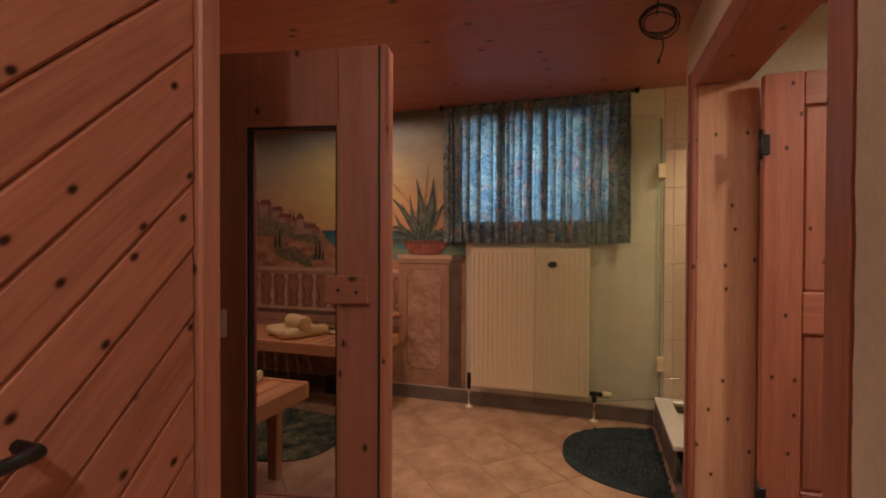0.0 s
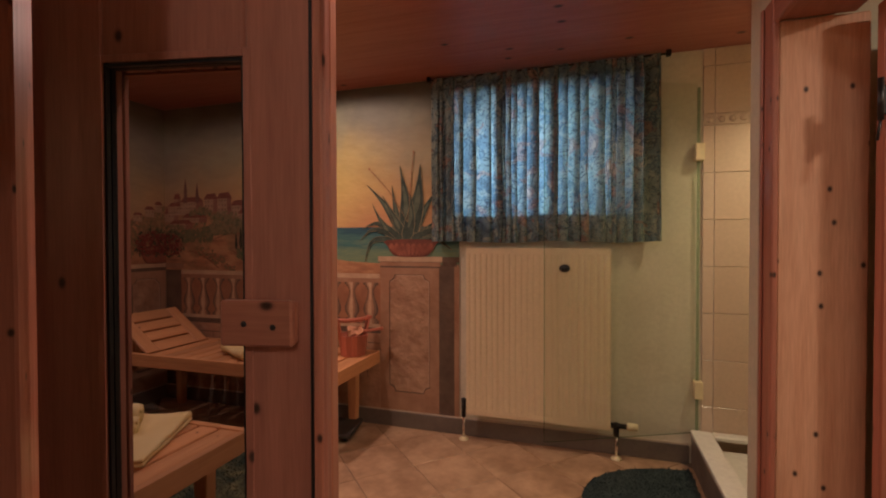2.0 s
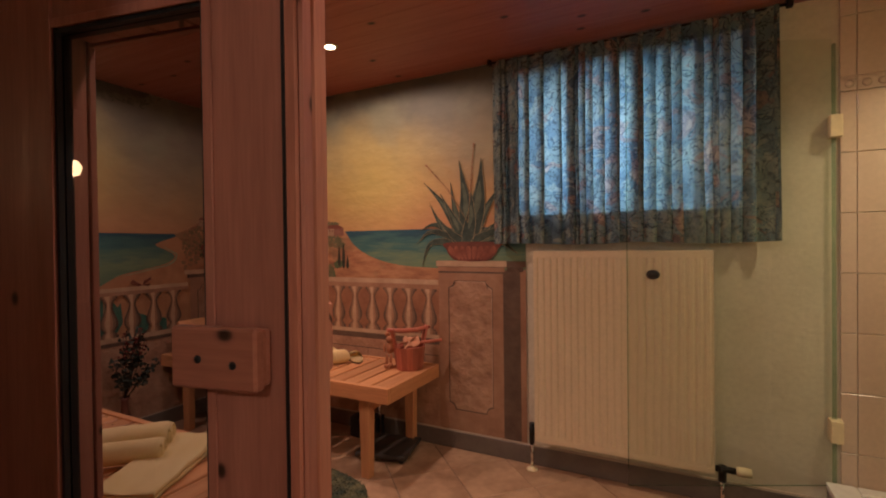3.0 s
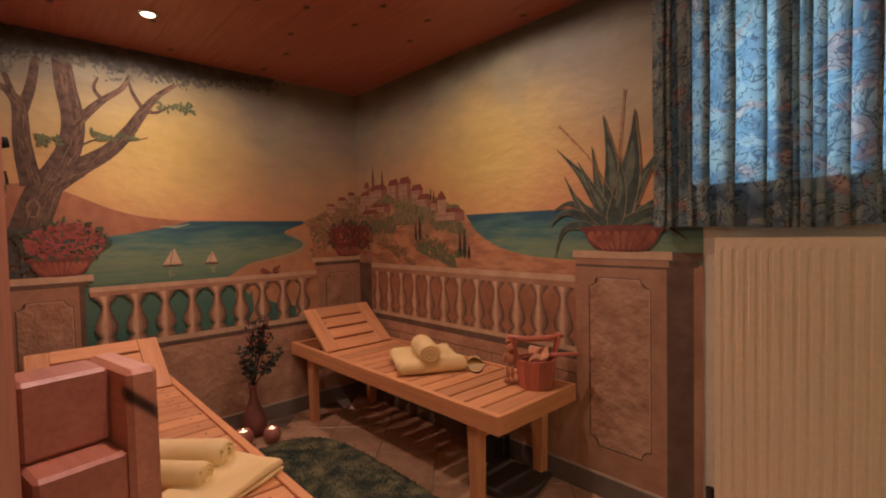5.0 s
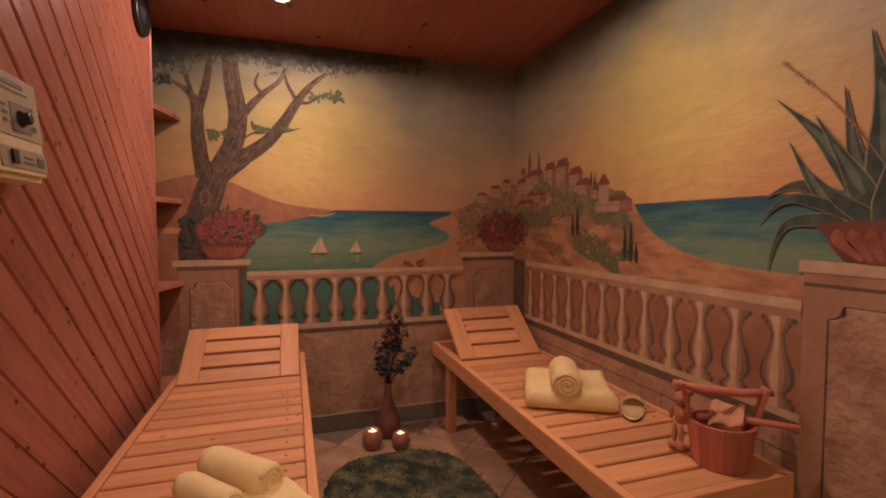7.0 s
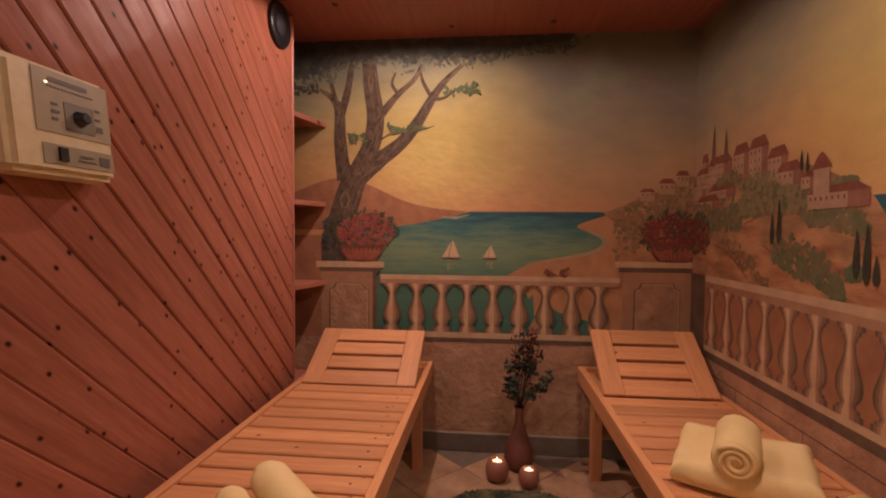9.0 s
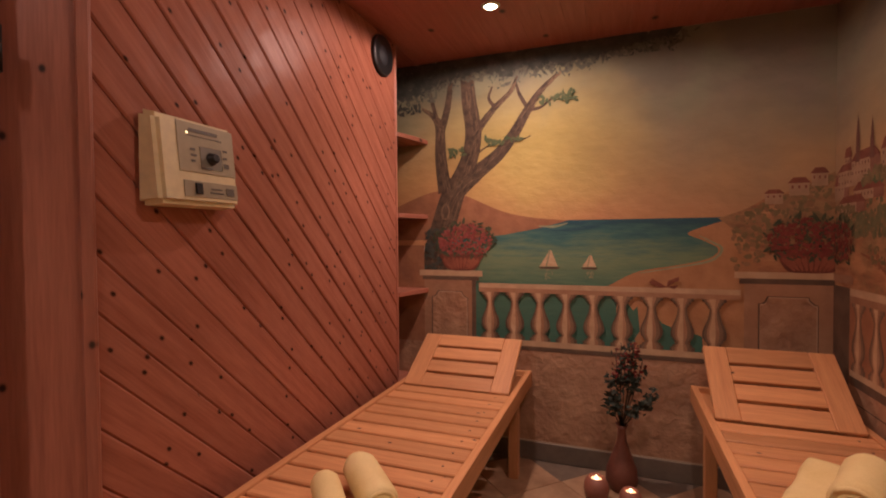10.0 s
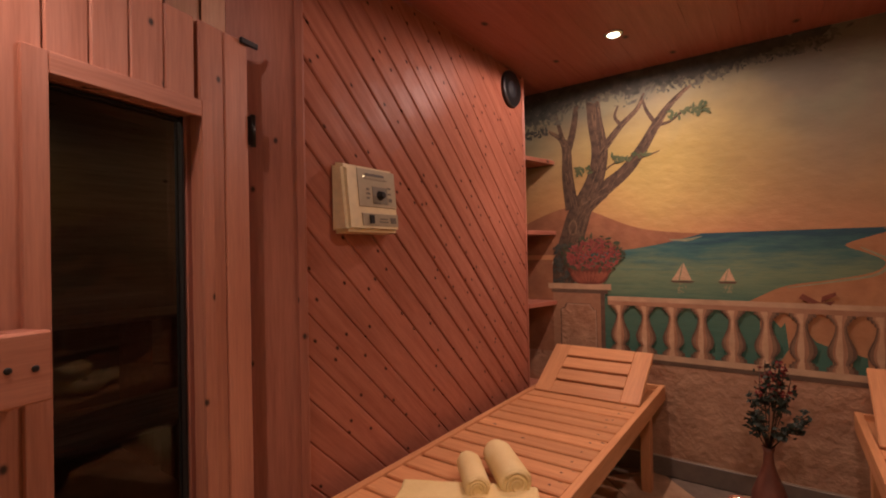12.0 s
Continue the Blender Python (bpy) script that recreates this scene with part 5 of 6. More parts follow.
def sky_paint(name, axis, glow_u, glow_z, wide, high, cloud_u, cloud_w):
    """Evening sky: dark green grey above, a yellow glow, orange towards the horizon, brown clouds to one side."""
    m, n, l, b = nodes_of(name)
    t = n.new("ShaderNodeTexCoord")
    s = n.new("ShaderNodeSeparateXYZ")
    l.new(t.outputs["Object"], s.inputs[0])
    u, z = s.outputs[axis], s.outputs[2]
    c = coords(n, l, offset=False)
    wob = noise_of(n, l, c, 1.6, 4, 0.6)
    zz = math_node(n, l, "ADD", z, math_node(n, l, "MULTIPLY", math_node(n, l, "SUBTRACT", wob, 0.5), 0.35))
    height = math_node(n, l, "DIVIDE", math_node(n, l, "SUBTRACT", zz, 1.25), 0.95)
    col = ramp_of(n, l, height, (0.0, (0.56, 0.28, 0.125)), (0.28, (0.54, 0.33, 0.135)), (0.55, (0.335, 0.275, 0.14)), (0.78, (0.165, 0.165, 0.108)), (0.96, (0.10, 0.112, 0.085)))
    du = math_node(n, l, "DIVIDE", math_node(n, l, "SUBTRACT", u, glow_u), wide)
    dz = math_node(n, l, "DIVIDE", math_node(n, l, "SUBTRACT", zz, glow_z), high)
    r = math_node(n, l, "SQRT", math_node(n, l, "ADD", math_node(n, l, "MULTIPLY", du, du), math_node(n, l, "MULTIPLY", dz, dz)))
    col = mix(n, l, ramp_of(n, l, r, (0.0, 0.95), (0.35, 0.7), (1.0, 0.0)), col, (0.56, 0.455, 0.13))
    dc = math_node(n, l, "ABSOLUTE", math_node(n, l, "DIVIDE", math_node(n, l, "SUBTRACT", u, cloud_u), cloud_w))
    dark = math_node(n, l, "MULTIPLY", ramp_of(n, l, dc, (0.0, 1.0), (1.0, 0.0)), ramp_of(n, l, height, (0.05, 0.35), (0.6, 0.95)))
    dark = math_node(n, l, "MULTIPLY", dark, ramp_of(n, l, noise_of(n, l, c, 2.4, 4, 0.6), (0.30, 0.55), (0.62, 1.0)))
    col = mix(n, l, dark, col, (0.215, 0.185, 0.14))
    haze = math_node(n, l, "MULTIPLY", ramp_of(n, l, noise_of(n, l, c, 3.1, 3, 0.5), (0.50, 0.0), (0.66, 0.5)), ramp_of(n, l, height, (0.35, 0.0), (0.7, 1.0)))
    col = mix(n, l, haze, col, (0.24, 0.265, 0.165))
    brush = noise_of(n, l, coords(n, l, scale=(1, 1, 2.2), offset=False), 7, 5, 0.6)
    col = mix(n, l, 0.2, col, mix(n, l, 1.0, col, ramp_of(n, l, brush, (0.3, 0.55), (0.7, 1.35)), "MULTIPLY"))
    l.new(col, b.inputs["Base Color"])
    b.inputs["Roughness"].default_value = 0.6
    bump_of(n, l, b, math_node(n, l, "ADD", noise_of(n, l, coords(n, l, scale=(1, 1, 1.6), offset=False), 16, 5), math_node(n, l, "MULTIPLY", brush, 0.5)), 0.6, 0.007)
    return m


def sea_paint(name):
    m, n, l, b = nodes_of(name)
    t = n.new("ShaderNodeTexCoord")
    s = n.new("ShaderNodeSeparateXYZ")
    l.new(t.outputs["Object"], s.inputs[0])
    h = math_node(n, l, "DIVIDE", math_node(n, l, "SUBTRACT", s.outputs[2], 0.6), 0.69)
    streak = noise_of(n, l, coords(n, l, scale=(1, 1, 7), offset=False), 5, 5, 0.65)
    hh = math_node(n, l, "ADD", h, math_node(n, l, "MULTIPLY", math_node(n, l, "SUBTRACT", streak, 0.5), 0.5))
    col = ramp_of(n, l, hh, (0.0, (0.045, 0.15, 0.11)), (0.45, (0.07, 0.17, 0.115)), (0.70, (0.17, 0.255, 0.14)), (0.88, (0.05, 0.155, 0.14)), (1.0, (0.018, 0.085, 0.115)))
    l.new(col, b.inputs["Base Color"])
    b.inputs["Roughness"].default_value = 0.6
    bump_of(n, l, b, streak, 0.4, 0.006)
    return m


STONE = paint("painted_stone", (0.30, 0.155, 0.085), (0.43, 0.25, 0.145), 6)
STONE_L = paint("painted_stone_light", (0.46, 0.31, 0.185), (0.58, 0.41, 0.25), 9)
STONE_D = paint("painted_stone_shade", (0.095, 0.06, 0.04), (0.155, 0.10, 0.062), 9)
STONE_M = paint("painted_stone_half_shade", (0.17, 0.105, 0.062), (0.26, 0.165, 0.10), 9)
MARBLE = surface("painted_marble_panel", (0.30, 0.158, 0.09), (0.48, 0.295, 0.175), 0.75, 12, 0.9, 0.0, 20.0, 0.012, False)
LINE = paint("painted_dark_line", (0.085, 0.052, 0.033), (0.14, 0.088, 0.054), 30)
GLINT = paint("painted_light_line", (0.44, 0.29, 0.19), (0.55, 0.38, 0.25), 30)
LIT = paint("painted_baluster_light", (0.50, 0.325, 0.185), (0.62, 0.43, 0.26), 16)
SAND = paint("painted_sand", (0.38, 0.185, 0.085), (0.50, 0.27, 0.13), 7)
HILL = paint("painted_red_hill", (0.26, 0.115, 0.06), (0.38, 0.175, 0.085), 8)
BARK = paint("painted_bark", (0.045, 0.031, 0.021), (0.125, 0.082, 0.05), 26)
BARK_L = paint("painted_bark_light", (0.14, 0.094, 0.054), (0.22, 0.145, 0.083), 30)
FOLIAGE = paint("painted_foliage", (0.034, 0.042, 0.036), (0.08, 0.086, 0.066), 20)
FOLIAGE_S = paint("painted_soft_foliage", (0.085, 0.092, 0.068), (0.14, 0.14, 0.096), 20)
FOLIAGE_M = paint("painted_green_foliage", (0.07, 0.11, 0.05), (0.13, 0.16, 0.07), 20)
SCRUB = paint("painted_scrub", (0.15, 0.12, 0.055), (0.25, 0.18, 0.085), 24)
CYPRESS = paint("painted_cypress", (0.02, 0.025, 0.015), (0.045, 0.045, 0.025), 30)
WALLS = paint("painted_house_wall", (0.34, 0.22, 0.13), (0.44, 0.29, 0.18), 22)
ROOF = paint("painted_roof", (0.17, 0.055, 0.035), (0.25, 0.085, 0.05), 22)
TOWER = paint("painted_spire", (0.14, 0.06, 0.045), (0.2, 0.09, 0.06), 22)
BLOOM = paint("painted_red_bloom", (0.20, 0.042, 0.036), (0.36, 0.095, 0.075), 40)
BLOOM_D = paint("painted_dark_red_bloom", (0.17, 0.03, 0.025), (0.28, 0.06, 0.04), 40)
POT = paint("painted_terracotta", (0.12, 0.035, 0.022), (0.20, 0.06, 0.035), 14)
FLUTE = paint("painted_terracotta_light", (0.20, 0.058, 0.034), (0.37, 0.125, 0.068), 12)
SAIL = paint("painted_sail", (0.55, 0.38, 0.22), (0.62, 0.45, 0.28), 30)
AGAVE = paint("painted_agave", (0.016, 0.034, 0.028), (0.064, 0.094, 0.064), 22)
AGAVE_M = paint("painted_agave_sheen", (0.075, 0.11, 0.072), (0.14, 0.165, 0.105), 22)
AGAVE_L = paint("painted_agave_edge", (0.19, 0.165, 0.085), (0.33, 0.27, 0.14), 40)
SEA = sea_paint("painted_sea")


def hill_paint(name, lean):
    """Dry slope: ochre earth with red furrows along the fall line and soft patches of scrub."""
    m, n, l, b = nodes_of(name)
    t = n.new("ShaderNodeTexCoord")
    turn = n.new("ShaderNodeMapping")
    turn.inputs["Rotation"].default_value = (0, radians(lean), 0)
    turn.inputs["Scale"].default_value = (1.0, 1.0, 3.6)
    l.new(t.outputs["Object"], turn.inputs["Vector"])
    fur = noise_of(n, l, turn.outputs[0], 5.5, 5, 0.6)
    c = coords(n, l, offset=False)
    bush, fine = noise_of(n, l, c, 6.5, 5, 0.62), noise_of(n, l, c, 32, 4, 0.65)
    col = ramp_of(n, l, fur, (0.30, (0.23, 0.095, 0.05)), (0.47, (0.40, 0.19, 0.09)), (0.60, (0.50, 0.27, 0.13)), (0.75, (0.36, 0.17, 0.08)))
    green = ramp_of(n, l, fine, (0.30, (0.07, 0.065, 0.035)), (0.55, (0.17, 0.15, 0.07)), (0.72, (0.27, 0.20, 0.095)))
    s = n.new("ShaderNodeSeparateXYZ")
    l.new(t.outputs["Object"], s.inputs[0])
    high = ramp_of(n, l, math_node(n, l, "SUBTRACT", s.outputs[2], 0.9), (0.12, 0.0), (0.36, 0.17))
    patch = ramp_of(n, l, math_node(n, l, "ADD", math_node(n, l, "ADD", bush, high), math_node(n, l, "MULTIPLY", math_node(n, l, "SUBTRACT", fine, 0.5), 0.25)), (0.56, 0.0), (0.70, 0.45))
    col = mix(n, l, patch, col, green)
    l.new(col, b.inputs["Base Color"])
    b.inputs["Roughness"].default_value = 0.65
    bump_of(n, l, b, math_node(n, l, "ADD", fur, fine), 0.45, 0.005)
    return m


SLOPE = hill_paint("painted_dry_slope", 24)
LEAVES = paint("painted_pot_leaves", (0.035, 0.05, 0.026), (0.09, 0.10, 0.05), 24)
FURROW = paint("painted_furrow", (0.22, 0.085, 0.045), (0.31, 0.13, 0.065), 12)
WALLS_D = paint("painted_house_shade", (0.22, 0.10, 0.065), (0.30, 0.14, 0.09), 22)
BANK = paint("painted_brown_bank", (0.24, 0.14, 0.07), (0.33, 0.19, 0.095), 18)
PLINTH = surface("painted_rough_plinth", (0.33, 0.18, 0.105), (0.50, 0.30, 0.18), 0.75, 7, 0.9, 0.0, 22.0, 0.012, False)
OLIVE = paint("painted_olive", (0.20, 0.17, 0.085), (0.27, 0.22, 0.11), 26)
GLADE = paint("painted_soft_green", (0.11, 0.115, 0.055), (0.19, 0.17, 0.08), 26)


class Wall:
    """Draws flat shapes on one wall; u runs along it, each coat lies a hair above the last."""

    def __init__(self, name, side, label):
        self.side, self.layer = side, 0
        at = (WEST, 3.8, 0) if side == "west" else (-1.0, NORTH, 0)
        self.root = thing(name, at, label, "mural")

    def m(self, lift=None):
        o = 0.0015 + 0.000025 * (self.layer if lift is None else lift)
        if self.side == "west":
            return Matrix(((0, 0, 1, WEST + o), (1, 0, 0, 0), (0, 1, 0, 0), (0, 0, 0, 1)))
        return Matrix(((1, 0, 0, 0), (0, 0, -1, NORTH - o), (0, 1, 0, 0), (0, 0, 0, 1)))

    def bounds(self, u):
        return min(max(u, 2.47), NORTH - 0.001) if self.side == "west" else min(max(u, WEST + 0.001), 0.2)

    def draw(self, name, polys, material, label="", up=True, mats=None):
        """polys: point lists, or (points, material index) pairs, in one mesh, placed straight in the room."""
        if up:
            self.layer += 1
        bm = bmesh.new()
        o = self.m()
        rise = 1.5e-6 if len(polys) > 1 and not mats and len(polys[0]) == 6 or name == "bark_stroke" else 0.0
        for i, p in enumerate(polys):
            pts, k = p if mats else (p, 0)
            vs = [bm.verts.new(o @ Vector((self.bounds(a), z, rise * i))) for a, z in pts]
            try:
                f = bm.faces.new(vs)
            except ValueError:
                continue
            f.material_index = k
        bmesh.ops.triangulate(bm, faces=[f for f in bm.faces if len(f.verts) > 6], ngon_method="EAR_CLIP")
        self.layer += int(rise * len(polys) / 0.000025)
        return part(name, bm, mats or material, self.root, label)


def smooth(pts, n=6, closed=True):
    out, k = [], len(pts)
    for i in range(k if closed else k - 1):
        p0, p1, p2, p3 = (Vector(pts[j % k]) if closed else Vector(pts[min(max(j, 0), k - 1)]) for j in (i - 1, i, i + 1, i + 2))
        for s in range(n):
            t = s / n
            q = 0.5 * ((2 * p1) + (p2 - p0) * t + (2 * p0 - 5 * p1 + 4 * p2 - p3) * t * t + (3 * p1 - p0 - 3 * p2 + p3) * t ** 3)
            out.append((q.x, q.y))
    if not closed:
        out.append(tuple(pts[-1]))
    return out


def stroke(pts, widths, n=6):
    """Quads of a tapered brush stroke along points."""
    line = smooth(pts, n, False)
    k = len(line)
    w = [np.interp(i / (k - 1), np.linspace(0, 1, len(widths)), widths) for i in range(k)]
    rim = []
    for i in range(k):
        a, b = Vector(line[max(i - 1, 0)]), Vector(line[min(i + 1, k - 1)])
        d = (b - a).normalized()
        rim.append(((line[i][0] - d.y * w[i] / 2, line[i][1] + d.x * w[i] / 2), (line[i][0] + d.y * w[i] / 2, line[i][1] - d.x * w[i] / 2)))
    return [[a[0], a[1], b[1], b[0]] for a, b in zip(rim, rim[1:])]


def rect(a, b, c, d):
    return [(a, c), (b, c), (b, d), (a, d)]


def blobs(rnd, count, spot, size, flat=0.6):
    out = []
    for _ in range(count):
        u, z = spot(rnd)
        s, a = rnd.uniform(*size), rnd.uniform(0, 3.14)
        ring = []
        for j in range(6):
            t = 2 * math.pi * j / 6
            x, y = s * math.cos(t) * rnd.uniform(0.7, 1.2), s * flat * math.sin(t) * rnd.uniform(0.7, 1.2)
            ring.append((u + x * math.cos(a) - y * math.sin(a), z + x * math.sin(a) + y * math.cos(a)))
        out.append(ring)
    return out


def baluster(c, z0, z1, w):
    """Painted baluster: base, belly, neck and cap, each with a lit and a shaded flank."""
    prof = [(0.0, 0.50), (0.075, 0.50), (0.08, 0.40), (0.12, 0.40), (0.13, 0.28), (0.17, 0.26), (0.20, 0.34), (0.27, 0.45), (0.35, 0.48), (0.43, 0.45), (0.52, 0.36), (0.62, 0.26), (0.72, 0.20), (0.82, 0.18), (0.84, 0.25), (0.88, 0.25), (0.89, 0.33), (0.94, 0.37), (0.945, 0.47), (1.0, 0.47)]
    out = []
    for (a, ra), (b, rb) in zip(prof, prof[1:]):
        za, zb = z0 + (z1 - z0) * a, z0 + (z1 - z0) * b
        for f0, f1, k in ((-1, -0.84, 3), (-0.84, -0.62, 2), (-0.62, -0.42, 0), (-0.42, 0.10, 1), (0.10, 0.42, 0), (0.42, 0.74, 2), (0.74, 1, 3)):
            out.append(([(c + f0 * ra * w, za), (c + f1 * ra * w, za), (c + f1 * rb * w, zb), (c + f0 * rb * w, zb)], k))
    return out


def stone_panel(wall, u0, u1, z0, z1, notch):
    """A sunk panel with scooped corners: dark outline, marbled field."""
    def shape(g):
        a, b, c, d, r = u0 + g, u1 - g, z0 + g, z1 - g, notch
        pts = []
        for cx, cy, s0 in ((a, c, 90), (b, c, 180), (b, d, 270), (a, d, 0)):
            for k in range(5):
                t = radians(s0 - 22.5 * k)
                pts.append((cx + r * math.cos(t), cy + r * math.sin(t)))
        return pts
    wall.draw("panel_line", [shape(0)], LINE)
    wall.draw("panel_edge", [[(u + 0.0015, z + 0.0015) for u, z in shape(0.005)]], GLINT)
    wall.draw("panel", [[(u - 0.0005, z - 0.0005) for u, z in shape(0.0075)]], MARBLE)


def fluted_pot(wall, c, z0, z1, w_top, w_bot, n=9):
    wall.draw("pot", [smooth([(c - w_top, z1), (c - w_top * 0.99, z0 + (z1 - z0) * 0.62), (c - w_top * 0.84, z0 + (z1 - z0) * 0.25), (c - w_bot * 0.85, z0), (c + w_bot * 0.85, z0), (c + w_top * 0.84, z0 + (z1 - z0) * 0.25), (c + w_top * 0.99, z0 + (z1 - z0) * 0.62), (c + w_top, z1)], 4)], POT, "painted terracotta bowl")
    wall.layer += 1
    for k in range(n):
        f = -1 + 2 * (k + 0.5) / n
        wall.draw("flute", stroke([(c + f * w_top * 0.90, z1 - 0.022), (c + f * w_top * 0.93, z0 + (z1 - z0) * 0.58), (c + f * w_bot * 0.85, z0 + 0.008)], [0.9 * w_top / n, 1.75 * w_top / n, 0.9 * w_bot / n], 4), FLUTE, "", False)


def flowers(wall, rnd, cu, cz, ru, rz, count, material, leaf=True):
    def spot(r, k=1.0):
        while True:
            x, y = r.uniform(-1, 1), r.uniform(-0.8, 1)
            if x * x + y * y < 1:
                return cu + k * ru * x, cz + k * rz * y
    if leaf:
        tagged(wall.draw("flower_leaves", blobs(rnd, count, lambda r: spot(r, 1.12), (0.010, 0.024), 0.35), LEAVES), "", "", "", "stuff")
    tagged(wall.draw("flower_petals", blobs(rnd, int(count * 2.2), lambda r: spot(r, 0.95), (0.005, 0.013), 0.6), material), "", "", "", "stuff")


def paint_west():
    w = Wall("mural_west", "west", "painted bay with a pine tree, sailing boats and a balustrade")
    rnd = random.Random(11)
    sky = sky_paint("evening_sky_west", 1, 3.60, 1.68, 0.68, 0.42, 4.78, 1.05)
    w.draw("sky", [rect(2.47, NORTH - 0.001, 1.15, CEIL - 0.001)], sky, "painted evening sky", False)
    w.draw("sea", [rect(3.0, NORTH - 0.001, 0.95, 1.29), rect(3.25, 4.55, 0.60, 0.949)], SEA, "painted green sea")
    w.draw("hill", [smooth([(2.6, 1.30), (2.80, 1.40), (2.99, 1.465), (3.10, 1.46), (3.20, 1.435), (3.39, 1.35), (3.54, 1.312), (3.74, 1.29)], 4, False) + smooth([(3.74, 1.285), (3.66, 1.265), (3.57, 1.245), (3.35, 1.21), (3.0, 1.19), (2.6, 1.19)], 4, False)], HILL, "painted red headland")
    coast = [(4.55, 1.298), (4.50, 1.285), (4.39, 1.25), (4.31, 1.215), (4.38, 1.18), (4.44, 1.14), (4.40, 1.095), (4.26, 1.06), (4.10, 1.03), (3.99, 0.975), (3.92, 0.93)]
    line = smooth(coast, 4, False)
    w.draw("shore", [[a, (NORTH, a[1]), (NORTH, b[1]), b] for a, b in zip(line, line[1:]) if a[1] - b[1] > 0.0005], SAND, "painted sandy shore")
    w.draw("shore_below", [rect(3.99, 4.55, 0.62, 0.931)], SAND)
    w.draw("inlet", [[(4.0, 0.90), (4.023, 0.895), (4.07, 0.83), (4.088, 0.855), (4.10, 0.73), (4.05, 0.64), (3.985, 0.64)]], SEA)
    w.draw("inlet", [[(4.173, 0.81), (4.20, 0.775), (4.25, 0.755), (4.262, 0.64), (4.18, 0.64)]], SEA, "", False)
    w.draw("inlet", [[(4.33, 0.735), (4.375, 0.72), (4.38, 0.64), (4.32, 0.64)]], SEA, "", False)
    SURF = paint("painted_surf", (0.24, 0.30, 0.17), (0.34, 0.36, 0.22), 30)
    w.draw("surf", stroke([(4.36, 1.205), (4.42, 1.17), (4.455, 1.14), (4.41, 1.085), (4.26, 1.05), (4.10, 1.02)], [0.003, 0.010, 0.012, 0.008, 0.003]), SURF)
    w.draw("surf", stroke([(3.60, 1.262), (3.68, 1.258), (3.75, 1.275)], [0.004, 0.014, 0.004]), SURF)
    w.draw("bank", [smooth([(4.44, 1.285), (4.56, 1.33), (4.64, 1.38), (4.72, 1.40), (4.80, 1.45), (NORTH, 1.48)], 4, False) + [(NORTH, 1.0), (4.62, 1.0), (4.54, 1.2)]], SLOPE, "painted brown hillside")
    for tint, count in ((SCRUB, 170), (BANK, 130), (SCRUB, 40)):
        tagged(w.draw("bank_scrub", blobs(rnd, count, lambda r: (lambda u: (u, np.interp(u, [4.5, 4.56, 4.64, 4.72, 4.80, 4.88], [1.28, 1.31, 1.36, 1.385, 1.43, 1.46]) - 0.25 * r.random() ** 1.4))(r.uniform(4.5, 4.88)), (0.006, 0.020), 0.7), tint), "", "", "", "stuff")
    house(w, 4.66, 1.365, 0.07, 0.045)
    house(w, 4.755, 1.40, 0.075, 0.06)
    house(w, 4.83, 1.44, 0.06, 0.06)
    for c, s in ((3.655, 1.0), (3.86, 0.72)):
        w.draw("sail", [[(c - 0.012 * s, 1.047), (c + 0.045 * s, 1.047), (c + 0.008 * s, 1.047 + 0.092 * s)], [(c - 0.018 * s, 1.047), (c - 0.050 * s, 1.047), (c + 0.002 * s, 1.047 + 0.085 * s)]], SAIL, "painted sail")
        w.draw("hull", [[(c - 0.058 * s, 1.044), (c + 0.058 * s, 1.044), (c + 0.045 * s, 1.034), (c - 0.045 * s, 1.034)]], STONE_D)
        w.draw("glint", blobs(rnd, 12, lambda r: (c + r.uniform(-0.02, 0.02), r.uniform(0.98, 1.03)), (0.005, 0.012), 0.3), paint("painted_glint", (0.26, 0.27, 0.15), (0.34, 0.33, 0.19), 30))
    # umbrella pine
    limbs = [([(2.985, 1.0), (3.045, 1.22), (3.10, 1.40), (3.15, 1.52)], [0.16, 0.15, 0.14, 0.12]),
             ([(3.14, 1.47), (3.26, 1.565), (3.38, 1.655), (3.47, 1.765), (3.55, 1.895), (3.62, 1.985), (3.70, 2.055)], [0.11, 0.085, 0.07, 0.06, 0.045, 0.03, 0.016]),
             ([(3.15, 1.50), (3.215, 1.64), (3.24, 1.79), (3.215, 1.97), (3.20, 2.16)], [0.12, 0.10, 0.095, 0.085, 0.07]),
             ([(3.25, 1.78), (3.31, 1.855), (3.37, 1.92), (3.45, 1.99), (3.49, 2.07)], [0.05, 0.04, 0.032, 0.024, 0.016]),
             ([(3.07, 1.46), (3.045, 1.66), (3.04, 1.83), (3.00, 1.90), (2.93, 1.95)], [0.085, 0.07, 0.055, 0.03, 0.014]),
             ([(3.045, 1.80), (3.085, 1.93), (3.11, 2.08)], [0.05, 0.04, 0.03]), ([(3.03, 1.85), (2.99, 2.0), (2.98, 2.06)], [0.03, 0.02, 0.012]),
             ([(3.36, 1.92), (3.33, 1.97), (3.35, 2.03)], [0.022, 0.016, 0.01]), ([(3.55, 1.885), (3.50, 1.97), (3.48, 2.04)], [0.025, 0.018, 0.01]),
             ([(3.545, 1.885), (3.61, 1.89), (3.68, 1.935), (3.74, 1.95)], [0.022, 0.015, 0.010, 0.005]),
             ([(3.42, 1.71), (3.50, 1.725), (3.56, 1.745)], [0.012, 0.008, 0.004]), ([(3.25, 1.66), (3.31, 1.70), (3.36, 1.715)], [0.012, 0.008, 0.004])]
    for pts, ws in limbs:
        w.draw("limb", stroke(pts, ws), BARK, "painted pine trunk" if ws[0] > 0.15 else "")
    w.layer += 1
